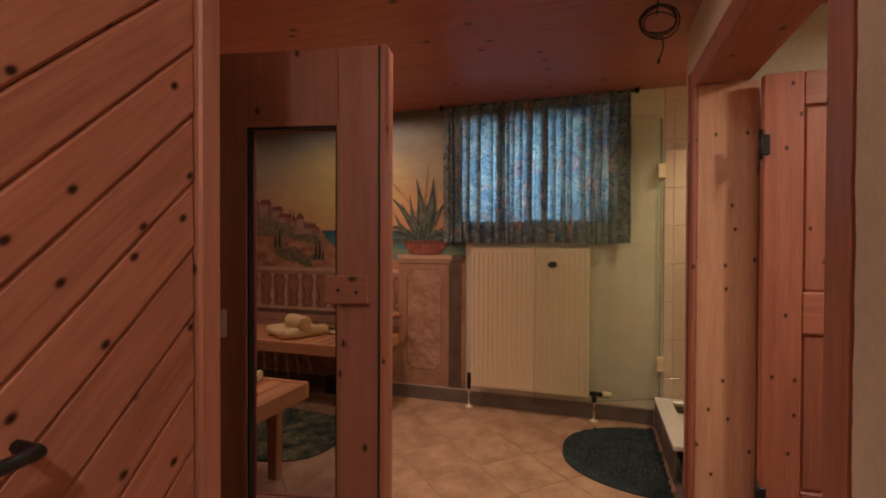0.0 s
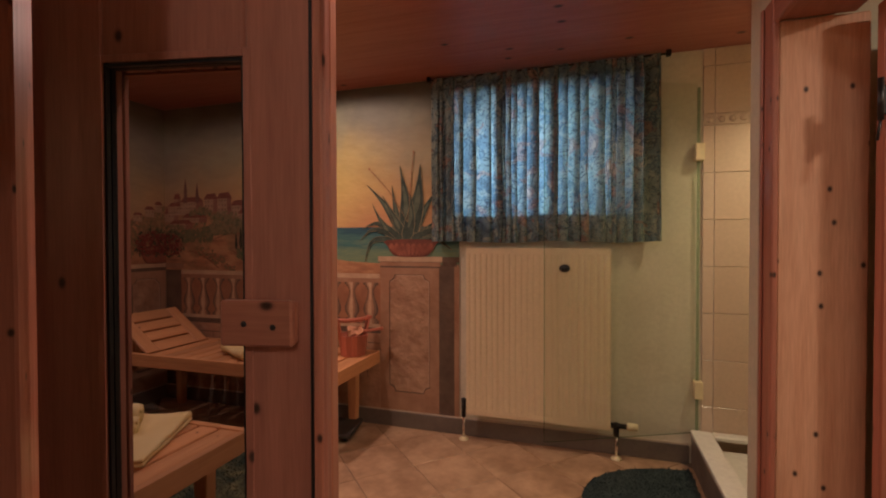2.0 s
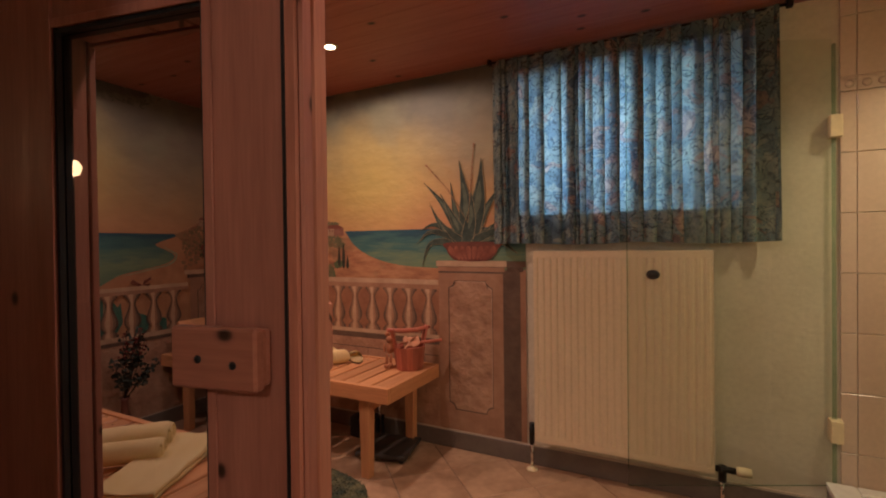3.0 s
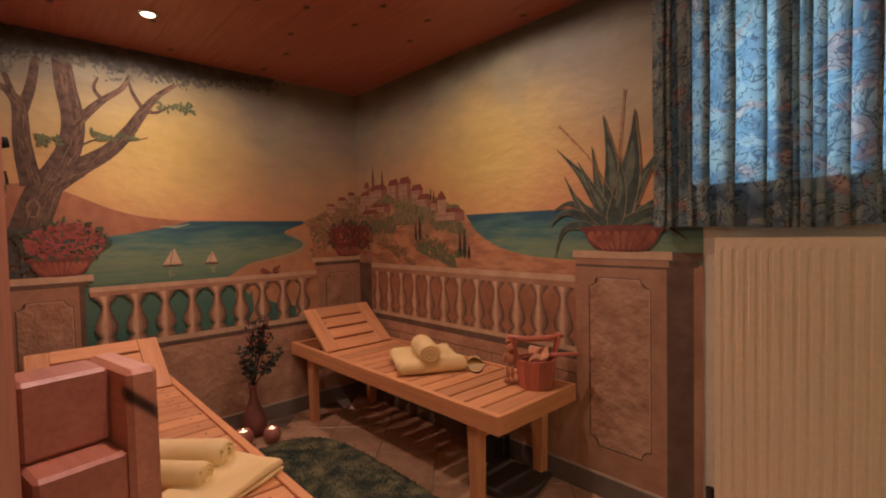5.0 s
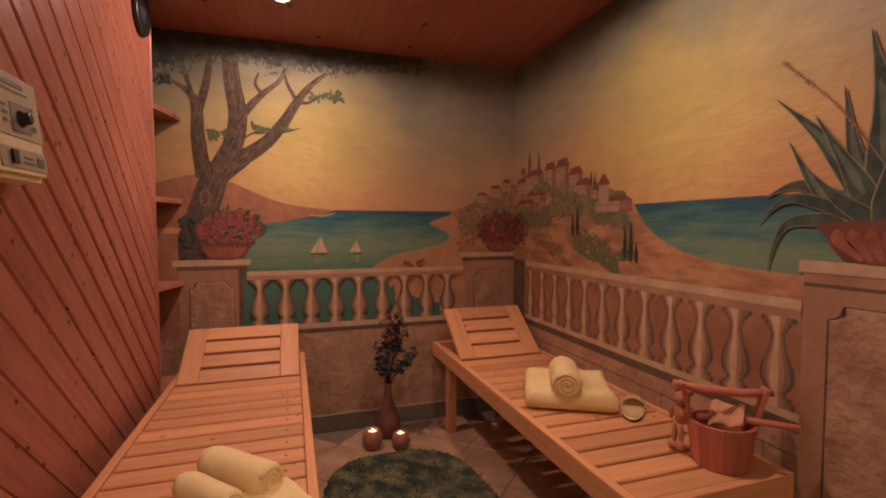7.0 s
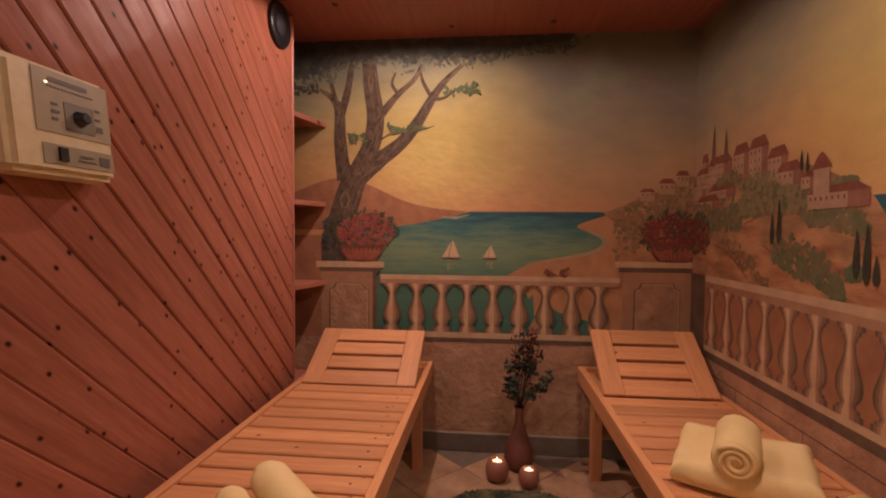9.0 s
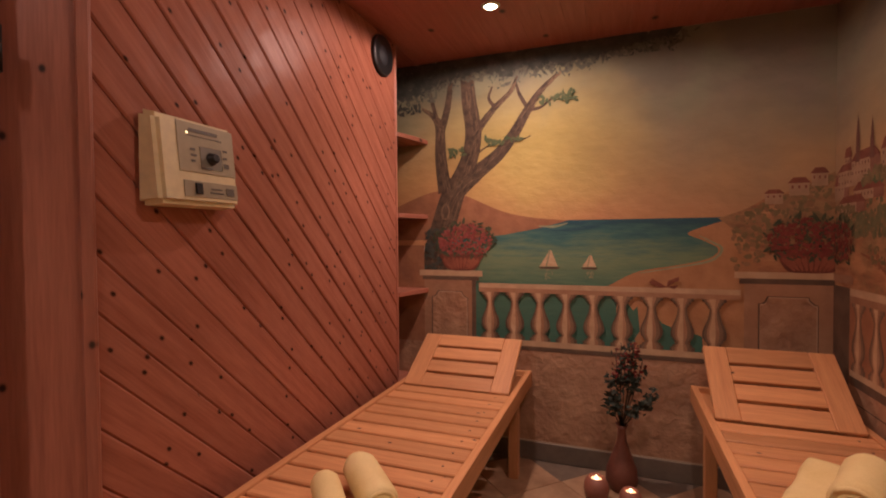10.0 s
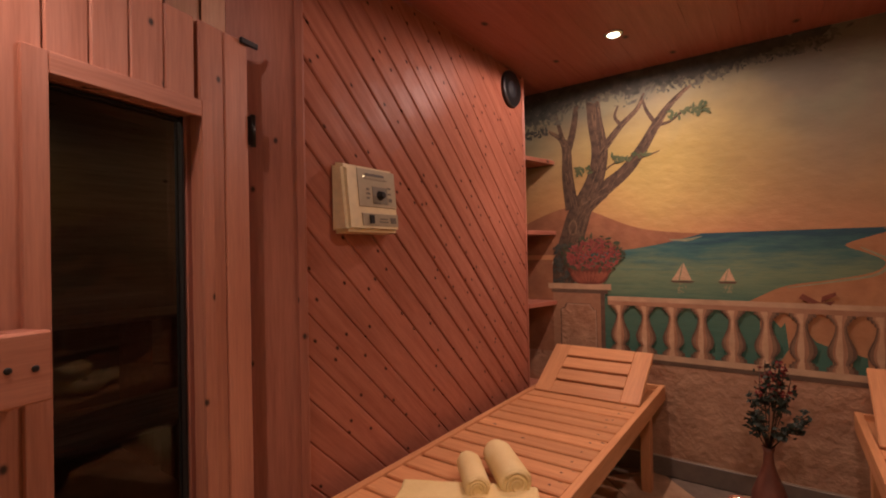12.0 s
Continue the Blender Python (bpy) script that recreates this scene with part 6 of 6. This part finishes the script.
    for pts, ws in limbs[:5]:
        dashes = []
        for _ in range(int(60 * ws[0] / 0.1)):
            i = rnd.randrange(len(pts) - 1)
            t = rnd.random()
            c = Vector(pts[i]).lerp(Vector(pts[i + 1]), t)
            d = (Vector(pts[i + 1]) - Vector(pts[i])).normalized()
            o = rnd.uniform(-0.15, 0.42) * ws[i]
            c = c + Vector((d.y, -d.x)) * o
            dashes += stroke([tuple(c - d * 0.022), tuple(c + d * 0.022)], [0.0015, 0.0045], 2)
        tagged(w.draw("bark_stroke", dashes, BARK_L, "", False), "", "", "", "stuff")
    w.draw("knot", stroke([(3.055, 1.31), (3.05, 1.36), (3.075, 1.395), (3.095, 1.36), (3.085, 1.315), (3.06, 1.31)], [0.010, 0.010]), BARK_L, "painted knot hole")

    def canopy(r):
        u = 2.72 + 1.55 * r.random() ** 1.25
        low = np.interp(u, [2.72, 2.9, 3.0, 3.1, 3.3, 3.42, 3.5, 3.75, 4.0, 4.27], [1.99, 2.02, 2.06, 2.10, 2.12, 2.08, 2.10, 2.105, 2.15, 2.195])
        return u, low + (CEIL - 0.006 - low) * r.random() ** 0.75
    w.layer += 1
    tagged(w.draw("canopy_haze", blobs(rnd, 520, lambda r: (lambda u, z: (u + r.uniform(-0.03, 0.08), z - 0.012 - 0.05 * r.random()))(*canopy(r)), (0.012, 0.034), 0.35), FOLIAGE_S), "", "", "", "stuff")
    tagged(w.draw("canopy", blobs(rnd, 1100, canopy, (0.010, 0.032), 0.5), FOLIAGE, "painted dark pine canopy"), "", "", "", "stuff")
    tagged(w.draw("canopy_fringe", blobs(rnd, 900, lambda r: (lambda u, z: (u, z - 0.01 - 0.085 * r.random() ** 2.2))(*canopy(r)), (0.003, 0.010), 0.45), FOLIAGE), "", "", "", "stuff")
    w.layer += 1
    for c, n, a, b in (((3.70, 1.93), 40, 0.09, 0.03), ((3.37, 1.73), 26, 0.06, 0.02), ((3.14, 1.685), 18, 0.04, 0.02), ((2.86, 1.955), 30, 0.07, 0.03), ((3.47, 1.735), 10, 0.04, 0.012)):
        w.draw("leaf_clump", blobs(rnd, n, lambda r: (c[0] + r.uniform(-a, a), c[1] + r.uniform(-b, b)), (0.008, 0.024), 0.4), FOLIAGE_M if c[0] > 3 else FOLIAGE, "", False)
    # ground and stonework
    w.layer += 1
    w.draw("undergrowth", blobs(rnd, 70, lambda r: (r.uniform(2.93, 3.08), r.uniform(1.02, 1.25)), (0.010, 0.028), 0.5), FOLIAGE)
    w.draw("plinth", [rect(2.47, NORTH - 0.001, 0.107, 0.60)], PLINTH, "painted stone plinth", False)
    # red coat in the niche stands in for light bounced off the pine
    w.draw("niche_ground", [rect(2.47, 2.94, 0.60, 1.16)], HILL, "", False)
    w.draw("pedestal", [rect(2.94, 3.25, 0.107, 0.965)], STONE, "painted stone pedestal")
    stone_panel(w, 2.985, 3.205, 0.25, 0.90, 0.035)
    w.draw("pedestal_shade", [rect(3.228, 3.252, 0.107, 0.962)], STONE_D)
    w.draw("pedestal_cap", [rect(2.91, 3.29, 0.985, 1.018)], STONE_L)
    w.draw("pedestal_cap", [rect(2.93, 3.27, 0.962, 0.985)], STONE_D)
    fluted_pot(w, 3.165, 1.018, 1.11, 0.115, 0.07)
    flowers(w, rnd, 3.185, 1.185, 0.165, 0.10, 170, BLOOM)
    w.draw("corner_pedestal", [rect(4.545, NORTH - 0.001, 0.107, 0.985)], STONE, "painted stone pedestal")
    stone_panel(w, 4.60, 4.83, 0.25, 0.925, 0.035)
    w.draw("pedestal_cap", [rect(4.505, NORTH - 0.001, 1.005, 1.035)], STONE_L)
    w.draw("pedestal_cap", [rect(4.525, NORTH - 0.001, 0.98, 1.005)], STONE_D)
    fluted_pot(w, 4.80, 1.035, 1.13, 0.12, 0.08)
    flowers(w, rnd, 4.78, 1.18, 0.15, 0.10, 150, BLOOM_D)
    w.draw("hand_rail", [rect(3.27, 4.53, 0.925, 0.95)], STONE_L, "painted stone rail")
    w.draw("rail_shade", [rect(3.27, 4.53, 0.902, 0.925)], STONE)
    w.draw("foot_rail", [rect(3.252, 4.545, 0.615, 0.645)], STONE_L)
    w.draw("rail_shade", [rect(3.252, 4.545, 0.592, 0.615)], STONE_D)
    w.layer += 1
    for k in range(9):
        w.draw("baluster", baluster(3.335 + 0.1362 * k, 0.645, 0.902, 0.108), None, "", False, [STONE, LIT, STONE_M, STONE_D])
    w.layer += 1
    w.draw("butterfly", [[(4.22, 0.955), (4.155, 0.995), (4.14, 0.972), (4.19, 0.95)], [(4.22, 0.955), (4.275, 0.99), (4.272, 1.005), (4.225, 0.985)], [(4.22, 0.955), (4.27, 0.965), (4.255, 0.945)]], ROOF, "painted brown butterfly")


def house(w, c, z, width, height):
    w.draw("house", [rect(c - width / 2, c + width / 2, z - 0.02, z + height * 0.62)], WALLS)
    w.draw("roof", [[(c - width * 0.58, z + height * 0.60), (c + width * 0.58, z + height * 0.60), (c + width * 0.30, z + height * 1.02), (c - width * 0.30, z + height * 1.02)]], ROOF)
    n = max(2, int(width / 0.02))
    w.draw("house_window", [rect(c - width / 2 + width * (k + 0.35) / n, c - width / 2 + width * (k + 0.65) / n, z + height * 0.2, z + height * 0.42) for k in range(n)], ROOF)


def town_house(w, u0, u1, zb, ze, zp):
    """A house with a lit front, a shaded gable, a hipped roof and rows of small windows."""
    k, wide = u0 + (u1 - u0) * 0.68, u1 - u0
    w.draw("house", [rect(u0, k, zb, ze)], WALLS)
    w.draw("gable", [rect(k, u1, zb, ze)], WALLS_D, "", False)
    w.draw("roof", [[(u0 - 0.006, ze - 0.003), (u1 + 0.006, ze - 0.003), (u1 - wide * 0.18, zp), (u0 + wide * 0.16, zp - 0.004)]], ROOF)
    rows, cols = max(1, int((ze - zb) / 0.035)), max(2, int((k - u0) / 0.024))
    w.layer += 1
    for j in range(rows):
        for i in range(cols):
            a, z = u0 + (k - u0) * (i + 0.34) / cols, ze - 0.024 - 0.033 * j
            w.draw("house_window", [rect(a, a + 0.0075, z, z + 0.012)], TOWER, "", False)


def cypress(w, u, z0, z1, width):
    w.draw("cypress", [smooth([(u, z1), (u + width * 0.35, z0 + (z1 - z0) * 0.6), (u + width * 0.5, z0 + (z1 - z0) * 0.2), (u + width * 0.2, z0), (u - width * 0.2, z0), (u - width * 0.5, z0 + (z1 - z0) * 0.2), (u - width * 0.35, z0 + (z1 - z0) * 0.6)], 3)], CYPRESS)


def paint_north():
    w = Wall("mural_north", "north", "painted hill town above the sea with balustrade and agave")
    rnd = random.Random(23)
    sky = sky_paint("evening_sky_north", 0, -0.92, 1.62, 0.66, 0.50, -2.2, 0.90)
    E = 0.12
    w.draw("sky", [rect(WEST + 0.001, E, 1.0, CEIL - 0.001)], sky, "painted evening sky", False)
    w.draw("sea", [rect(-1.35, E, 1.0, 1.29)], SEA, "painted green sea")
    ridge = [(WEST, 1.47), (-2.10, 1.47), (-1.95, 1.45), (-1.70, 1.45), (-1.42, 1.42), (-1.25, 1.36), (-1.13, 1.30), (-1.06, 1.215), (-0.98, 1.155), (-0.86, 1.105), (-0.69, 1.07), (-0.44, 1.055), (E, 1.04)]
    w.draw("hillside", [smooth(ridge, 4, False) + [(E, 0.93), (WEST, 0.93)]], SLOPE, "painted ochre hillside")
    w.layer += 1
    for pts in ([(-1.76, 1.22), (-1.58, 1.261), (-1.36, 1.244), (-1.23, 1.203), (-1.10, 1.15)], [(-1.62, 1.14), (-1.48, 1.07), (-1.36, 1.02)], [(-2.0, 1.13), (-1.86, 1.09), (-1.72, 1.0)]):
        w.draw("furrow", stroke(pts, [0.004, 0.014, 0.012, 0.003]), FURROW)

    def mass(u0, u1, z0, z1, count, tints, slope=0.0, size=(0.006, 0.020)):
        """A clump of trees: rounded top, dabs from dark below to light above."""
        for i, tint in enumerate(tints):
            def at(r):
                f = r.random()
                top = z0 + (z1 - z0) * (0.45 + 0.55 * math.sin(math.pi * min(1, max(0, f))) ** 0.6) * r.uniform(0.85, 1.0)
                g = r.random() * (0.62 if i == 0 else 1.0)
                return u0 + (u1 - u0) * f, z0 + (top - z0) * g + slope * (f - 0.5)
            tagged(w.draw("scrub", blobs(rnd, count, at, size, 0.8), tint, "", False), "", "", "", "stuff")
            w.layer += 1
    mass(-2.22, -1.95, 1.20, 1.36, 90, (SCRUB, GLADE))
    mass(-1.80, -1.39, 1.255, 1.40, 130, (SCRUB, GLADE, OLIVE))
    mass(-2.03, -1.78, 1.20, 1.35, 90, (SCRUB, GLADE))
    mass(-1.40, -1.13, 1.20, 1.29, 80, (SCRUB, GLADE), -0.05)
    mass(-1.55, -1.21, 1.03, 1.17, 120, (FOLIAGE_M, GLADE), -0.10)
    mass(-1.205, -1.14, 1.05, 1.13, 30, (FOLIAGE_M,))
    mass(-1.95, -1.57, 1.04, 1.13, 70, (HILL, SCRUB), -0.16, (0.005, 0.014))
    mass(-1.275, -1.17, 1.32, 1.375, 26, (GLADE,))
    # the town, farthest roofs first
    for u0, u1, zb, ze, zp in ((-2.235, -2.10, 1.35, 1.415, 1.46), (-2.14, -2.08, 1.44, 1.524, 1.564), (-2.20, -1.97, 1.40, 1.470, 1.50), (-2.08, -1.86, 1.40, 1.50, 1.535), (-1.85, -1.73, 1.42, 1.514, 1.555), (-1.728, -1.604, 1.40, 1.518, 1.560), (-1.603, -1.486, 1.38, 1.463, 1.500), (-1.541, -1.412, 1.355, 1.403, 1.436), (-1.411, -1.35, 1.33, 1.372, 1.389), (-1.376, -1.126, 1.262, 1.312, 1.335), (-2.058, -1.83, 1.34, 1.38, 1.414), (-2.184, -1.963, 1.295, 1.336, 1.364)):
        town_house(w, u0, u1, zb, ze, zp)
    w.draw("tower", [rect(-1.352, -1.280, 1.30, 1.391)], WALLS)
    w.draw("tower_roof", [smooth([(-1.362, 1.388), (-1.345, 1.415), (-1.318, 1.440), (-1.290, 1.415), (-1.270, 1.388)], 3, False)], ROOF, "painted domed roof")
    for u, z in ((-2.028, 1.685), (-1.917, 1.648)):
        w.draw("spire", [[(u - 0.018, 1.49), (u + 0.018, 1.49), (u + 0.014, z - 0.09), (u, z), (u - 0.014, z - 0.09)]], TOWER, "painted church spire")
    mass(-1.99, -1.79, 1.40, 1.452, 40, (FOLIAGE_M, SCRUB))
    mass(-1.79, -1.43, 1.33, 1.415, 60, (GLADE, OLIVE), -0.07)
    mass(-2.22, -2.05, 1.30, 1.34, 30, (SCRUB,))
    for u, z0, z1, t in ((-1.563, 1.146, 1.26, 0.024), (-1.522, 1.15, 1.31, 0.028), (-1.412, 1.395, 1.465, 0.016), (-1.383, 1.385, 1.452, 0.014), (-1.128, 1.047, 1.212, 0.028), (-1.165, 1.06, 1.20, 0.026), (-1.095, 1.045, 1.128, 0.024)):
        cypress(w, u, z0, z1, t)
    # stonework
    w.draw("wall_field", [rect(WEST + 0.001, -0.41, 0.60, 0.935)], HILL, "", True)
    w.draw("plinth", [rect(WEST + 0.001, -0.41, 0.107, 0.60)], PLINTH, "painted stone plinth", False)
    joints = []
    for k in range(5):
        joints += stroke([(-2.2 + 0.42 * k, 0.54), (-2.19 + 0.42 * k, 0.30)], [0.004, 0.003], 2)
    w.draw("joint", joints + stroke([(-2.2, 0.53), (-1.3, 0.535), (-0.42, 0.53)], [0.005, 0.005]), STONE_D)
    w.draw("hand_rail", [rect(-2.075, -0.42, 0.955, 0.985)], STONE_L, "painted stone rail")
    w.draw("rail_shade", [rect(-2.075, -0.42, 0.925, 0.955)], STONE)
    w.draw("foot_rail", [rect(-2.07, -0.41, 0.63, 0.655)], STONE_L)
    w.draw("rail_shade", [rect(-2.07, -0.41, 0.595, 0.63)], STONE_D)
    w.layer += 1
    for k in range(12):
        w.draw("baluster", baluster(-2.0 + 0.1378 * k, 0.655, 0.927, 0.114), None, "", False, [STONE, LIT, STONE_M, STONE_D])
    w.layer += 1
    w.draw("corner_pedestal", [rect(WEST + 0.001, -2.075, 0.107, 0.985)], STONE_D)
    w.draw("pedestal_cap", [rect(WEST + 0.001, -2.05, 1.0, 1.035)], STONE)
    flowers(w, rnd, -2.18, 1.17, 0.12, 0.10, 90, BLOOM_D)
    w.draw("pedestal_side", [rect(-0.012, 0.088, 0.107, 1.05)], STONE_D, "painted shaded pedestal side")
    w.draw("wall_edge", [rect(0.088, E, 0.107, 1.05)], STONE)
    w.draw("pedestal", [rect(-0.415, -0.012, 0.107, 1.04)], STONE, "painted stone pedestal")
    stone_panel(w, -0.352, -0.074, 0.225, 0.985, 0.04)
    w.draw("pedestal_cap", [rect(-0.43, 0.01, 1.065, 1.10)], STONE_L, "painted cornice")
    w.draw("pedestal_cap", [rect(-0.418, -0.002, 1.038, 1.065)], STONE)
    w.draw("cap_shade", [rect(-0.416, -0.004, 1.028, 1.038)], STONE_D)
    w.draw("cap_line", [rect(-0.428, 0.008, 1.0625, 1.067)], STONE_M)
    w.draw("cornice_side", [rect(0.0105, 0.12, 1.066, 1.098)], STONE_D)
    w.draw("cornice_side", [rect(0.0105, 0.105, 1.04, 1.0655)], LINE)
    # agave in a fluted bowl
    base = (-0.235, 1.195)
    leaves = [((-0.54, 1.28), (-0.42, 1.31), 0.035), ((-0.525, 1.06), (-0.46, 1.205), 0.03), ((0.075, 1.14), (-0.06, 1.225), 0.05), ((-0.51, 1.57), (-0.37, 1.42), 0.045), ((-0.47, 1.44), (-0.38, 1.29), 0.045), ((-0.02, 1.335), (-0.12, 1.26), 0.045), ((-0.02, 1.53), (-0.13, 1.36), 0.065), ((-0.33, 1.56), (-0.30, 1.38), 0.045), ((-0.135, 1.685), (-0.155, 1.45), 0.095), ((-0.275, 1.685), (-0.235, 1.45), 0.075), ((-0.40, 1.50), (-0.31, 1.34), 0.05), ((-0.08, 1.30), (-0.15, 1.24), 0.04)]
    leaves += [((-0.56, 1.20), (-0.45, 1.275), 0.028), ((0.10, 1.22), (-0.03, 1.27), 0.035), ((-0.42, 1.36), (-0.34, 1.27), 0.035), ((-0.20, 1.50), (-0.20, 1.36), 0.06)]
    for tip, mid, wd in leaves:
        wd *= 1.25
        w.draw("agave_leaf", stroke([base, mid, tip], [wd * 0.6, wd * 1.1, wd * 0.95, wd * 0.55, wd * 0.22, 0.002], 8), AGAVE_L, "", True)
        w.draw("agave_leaf", stroke([base, mid, tip], [wd * 0.54, wd * 1.01, wd * 0.86, wd * 0.47, wd * 0.15, 0.001], 8), AGAVE, "painted agave leaf", True)
        if wd > 0.045:
            near, far = Vector(base).lerp(Vector(mid), 0.55), Vector(mid).lerp(Vector(tip), 0.45)
            w.draw("leaf_sheen", stroke([tuple(near), (mid[0], mid[1]), tuple(far)], [wd * 0.10, wd * 0.34, wd * 0.26, wd * 0.04], 6), AGAVE_M, "", True)
    for tip, mid in (((-0.18, 1.765), (-0.20, 1.55)), ((-0.49, 1.67), (-0.35, 1.52))):
        w.draw("flower_stalk", stroke([(-0.22, 1.32), mid, tip], [0.005, 0.003, 0.002]), SCRUB)
        beads = []
        for k in range(22):
            t = 0.3 + 0.7 * k / 21
            p = Vector((-0.22, 1.32)).lerp(Vector(mid), min(1, 2 * t)) if t < 0.5 else Vector(mid).lerp(Vector(tip), 2 * t - 1)
            beads += blobs(rnd, 1, lambda r: (p.x, p.y), (0.0045, 0.0085), 0.55)
        w.draw("bud", beads + blobs(rnd, 3, lambda r: tip, (0.006, 0.009), 0.8), HILL)
    fluted_pot(w, -0.20, 1.10, 1.205, 0.162, 0.10, 8)


paint_west()
paint_north()

lay_tiles()
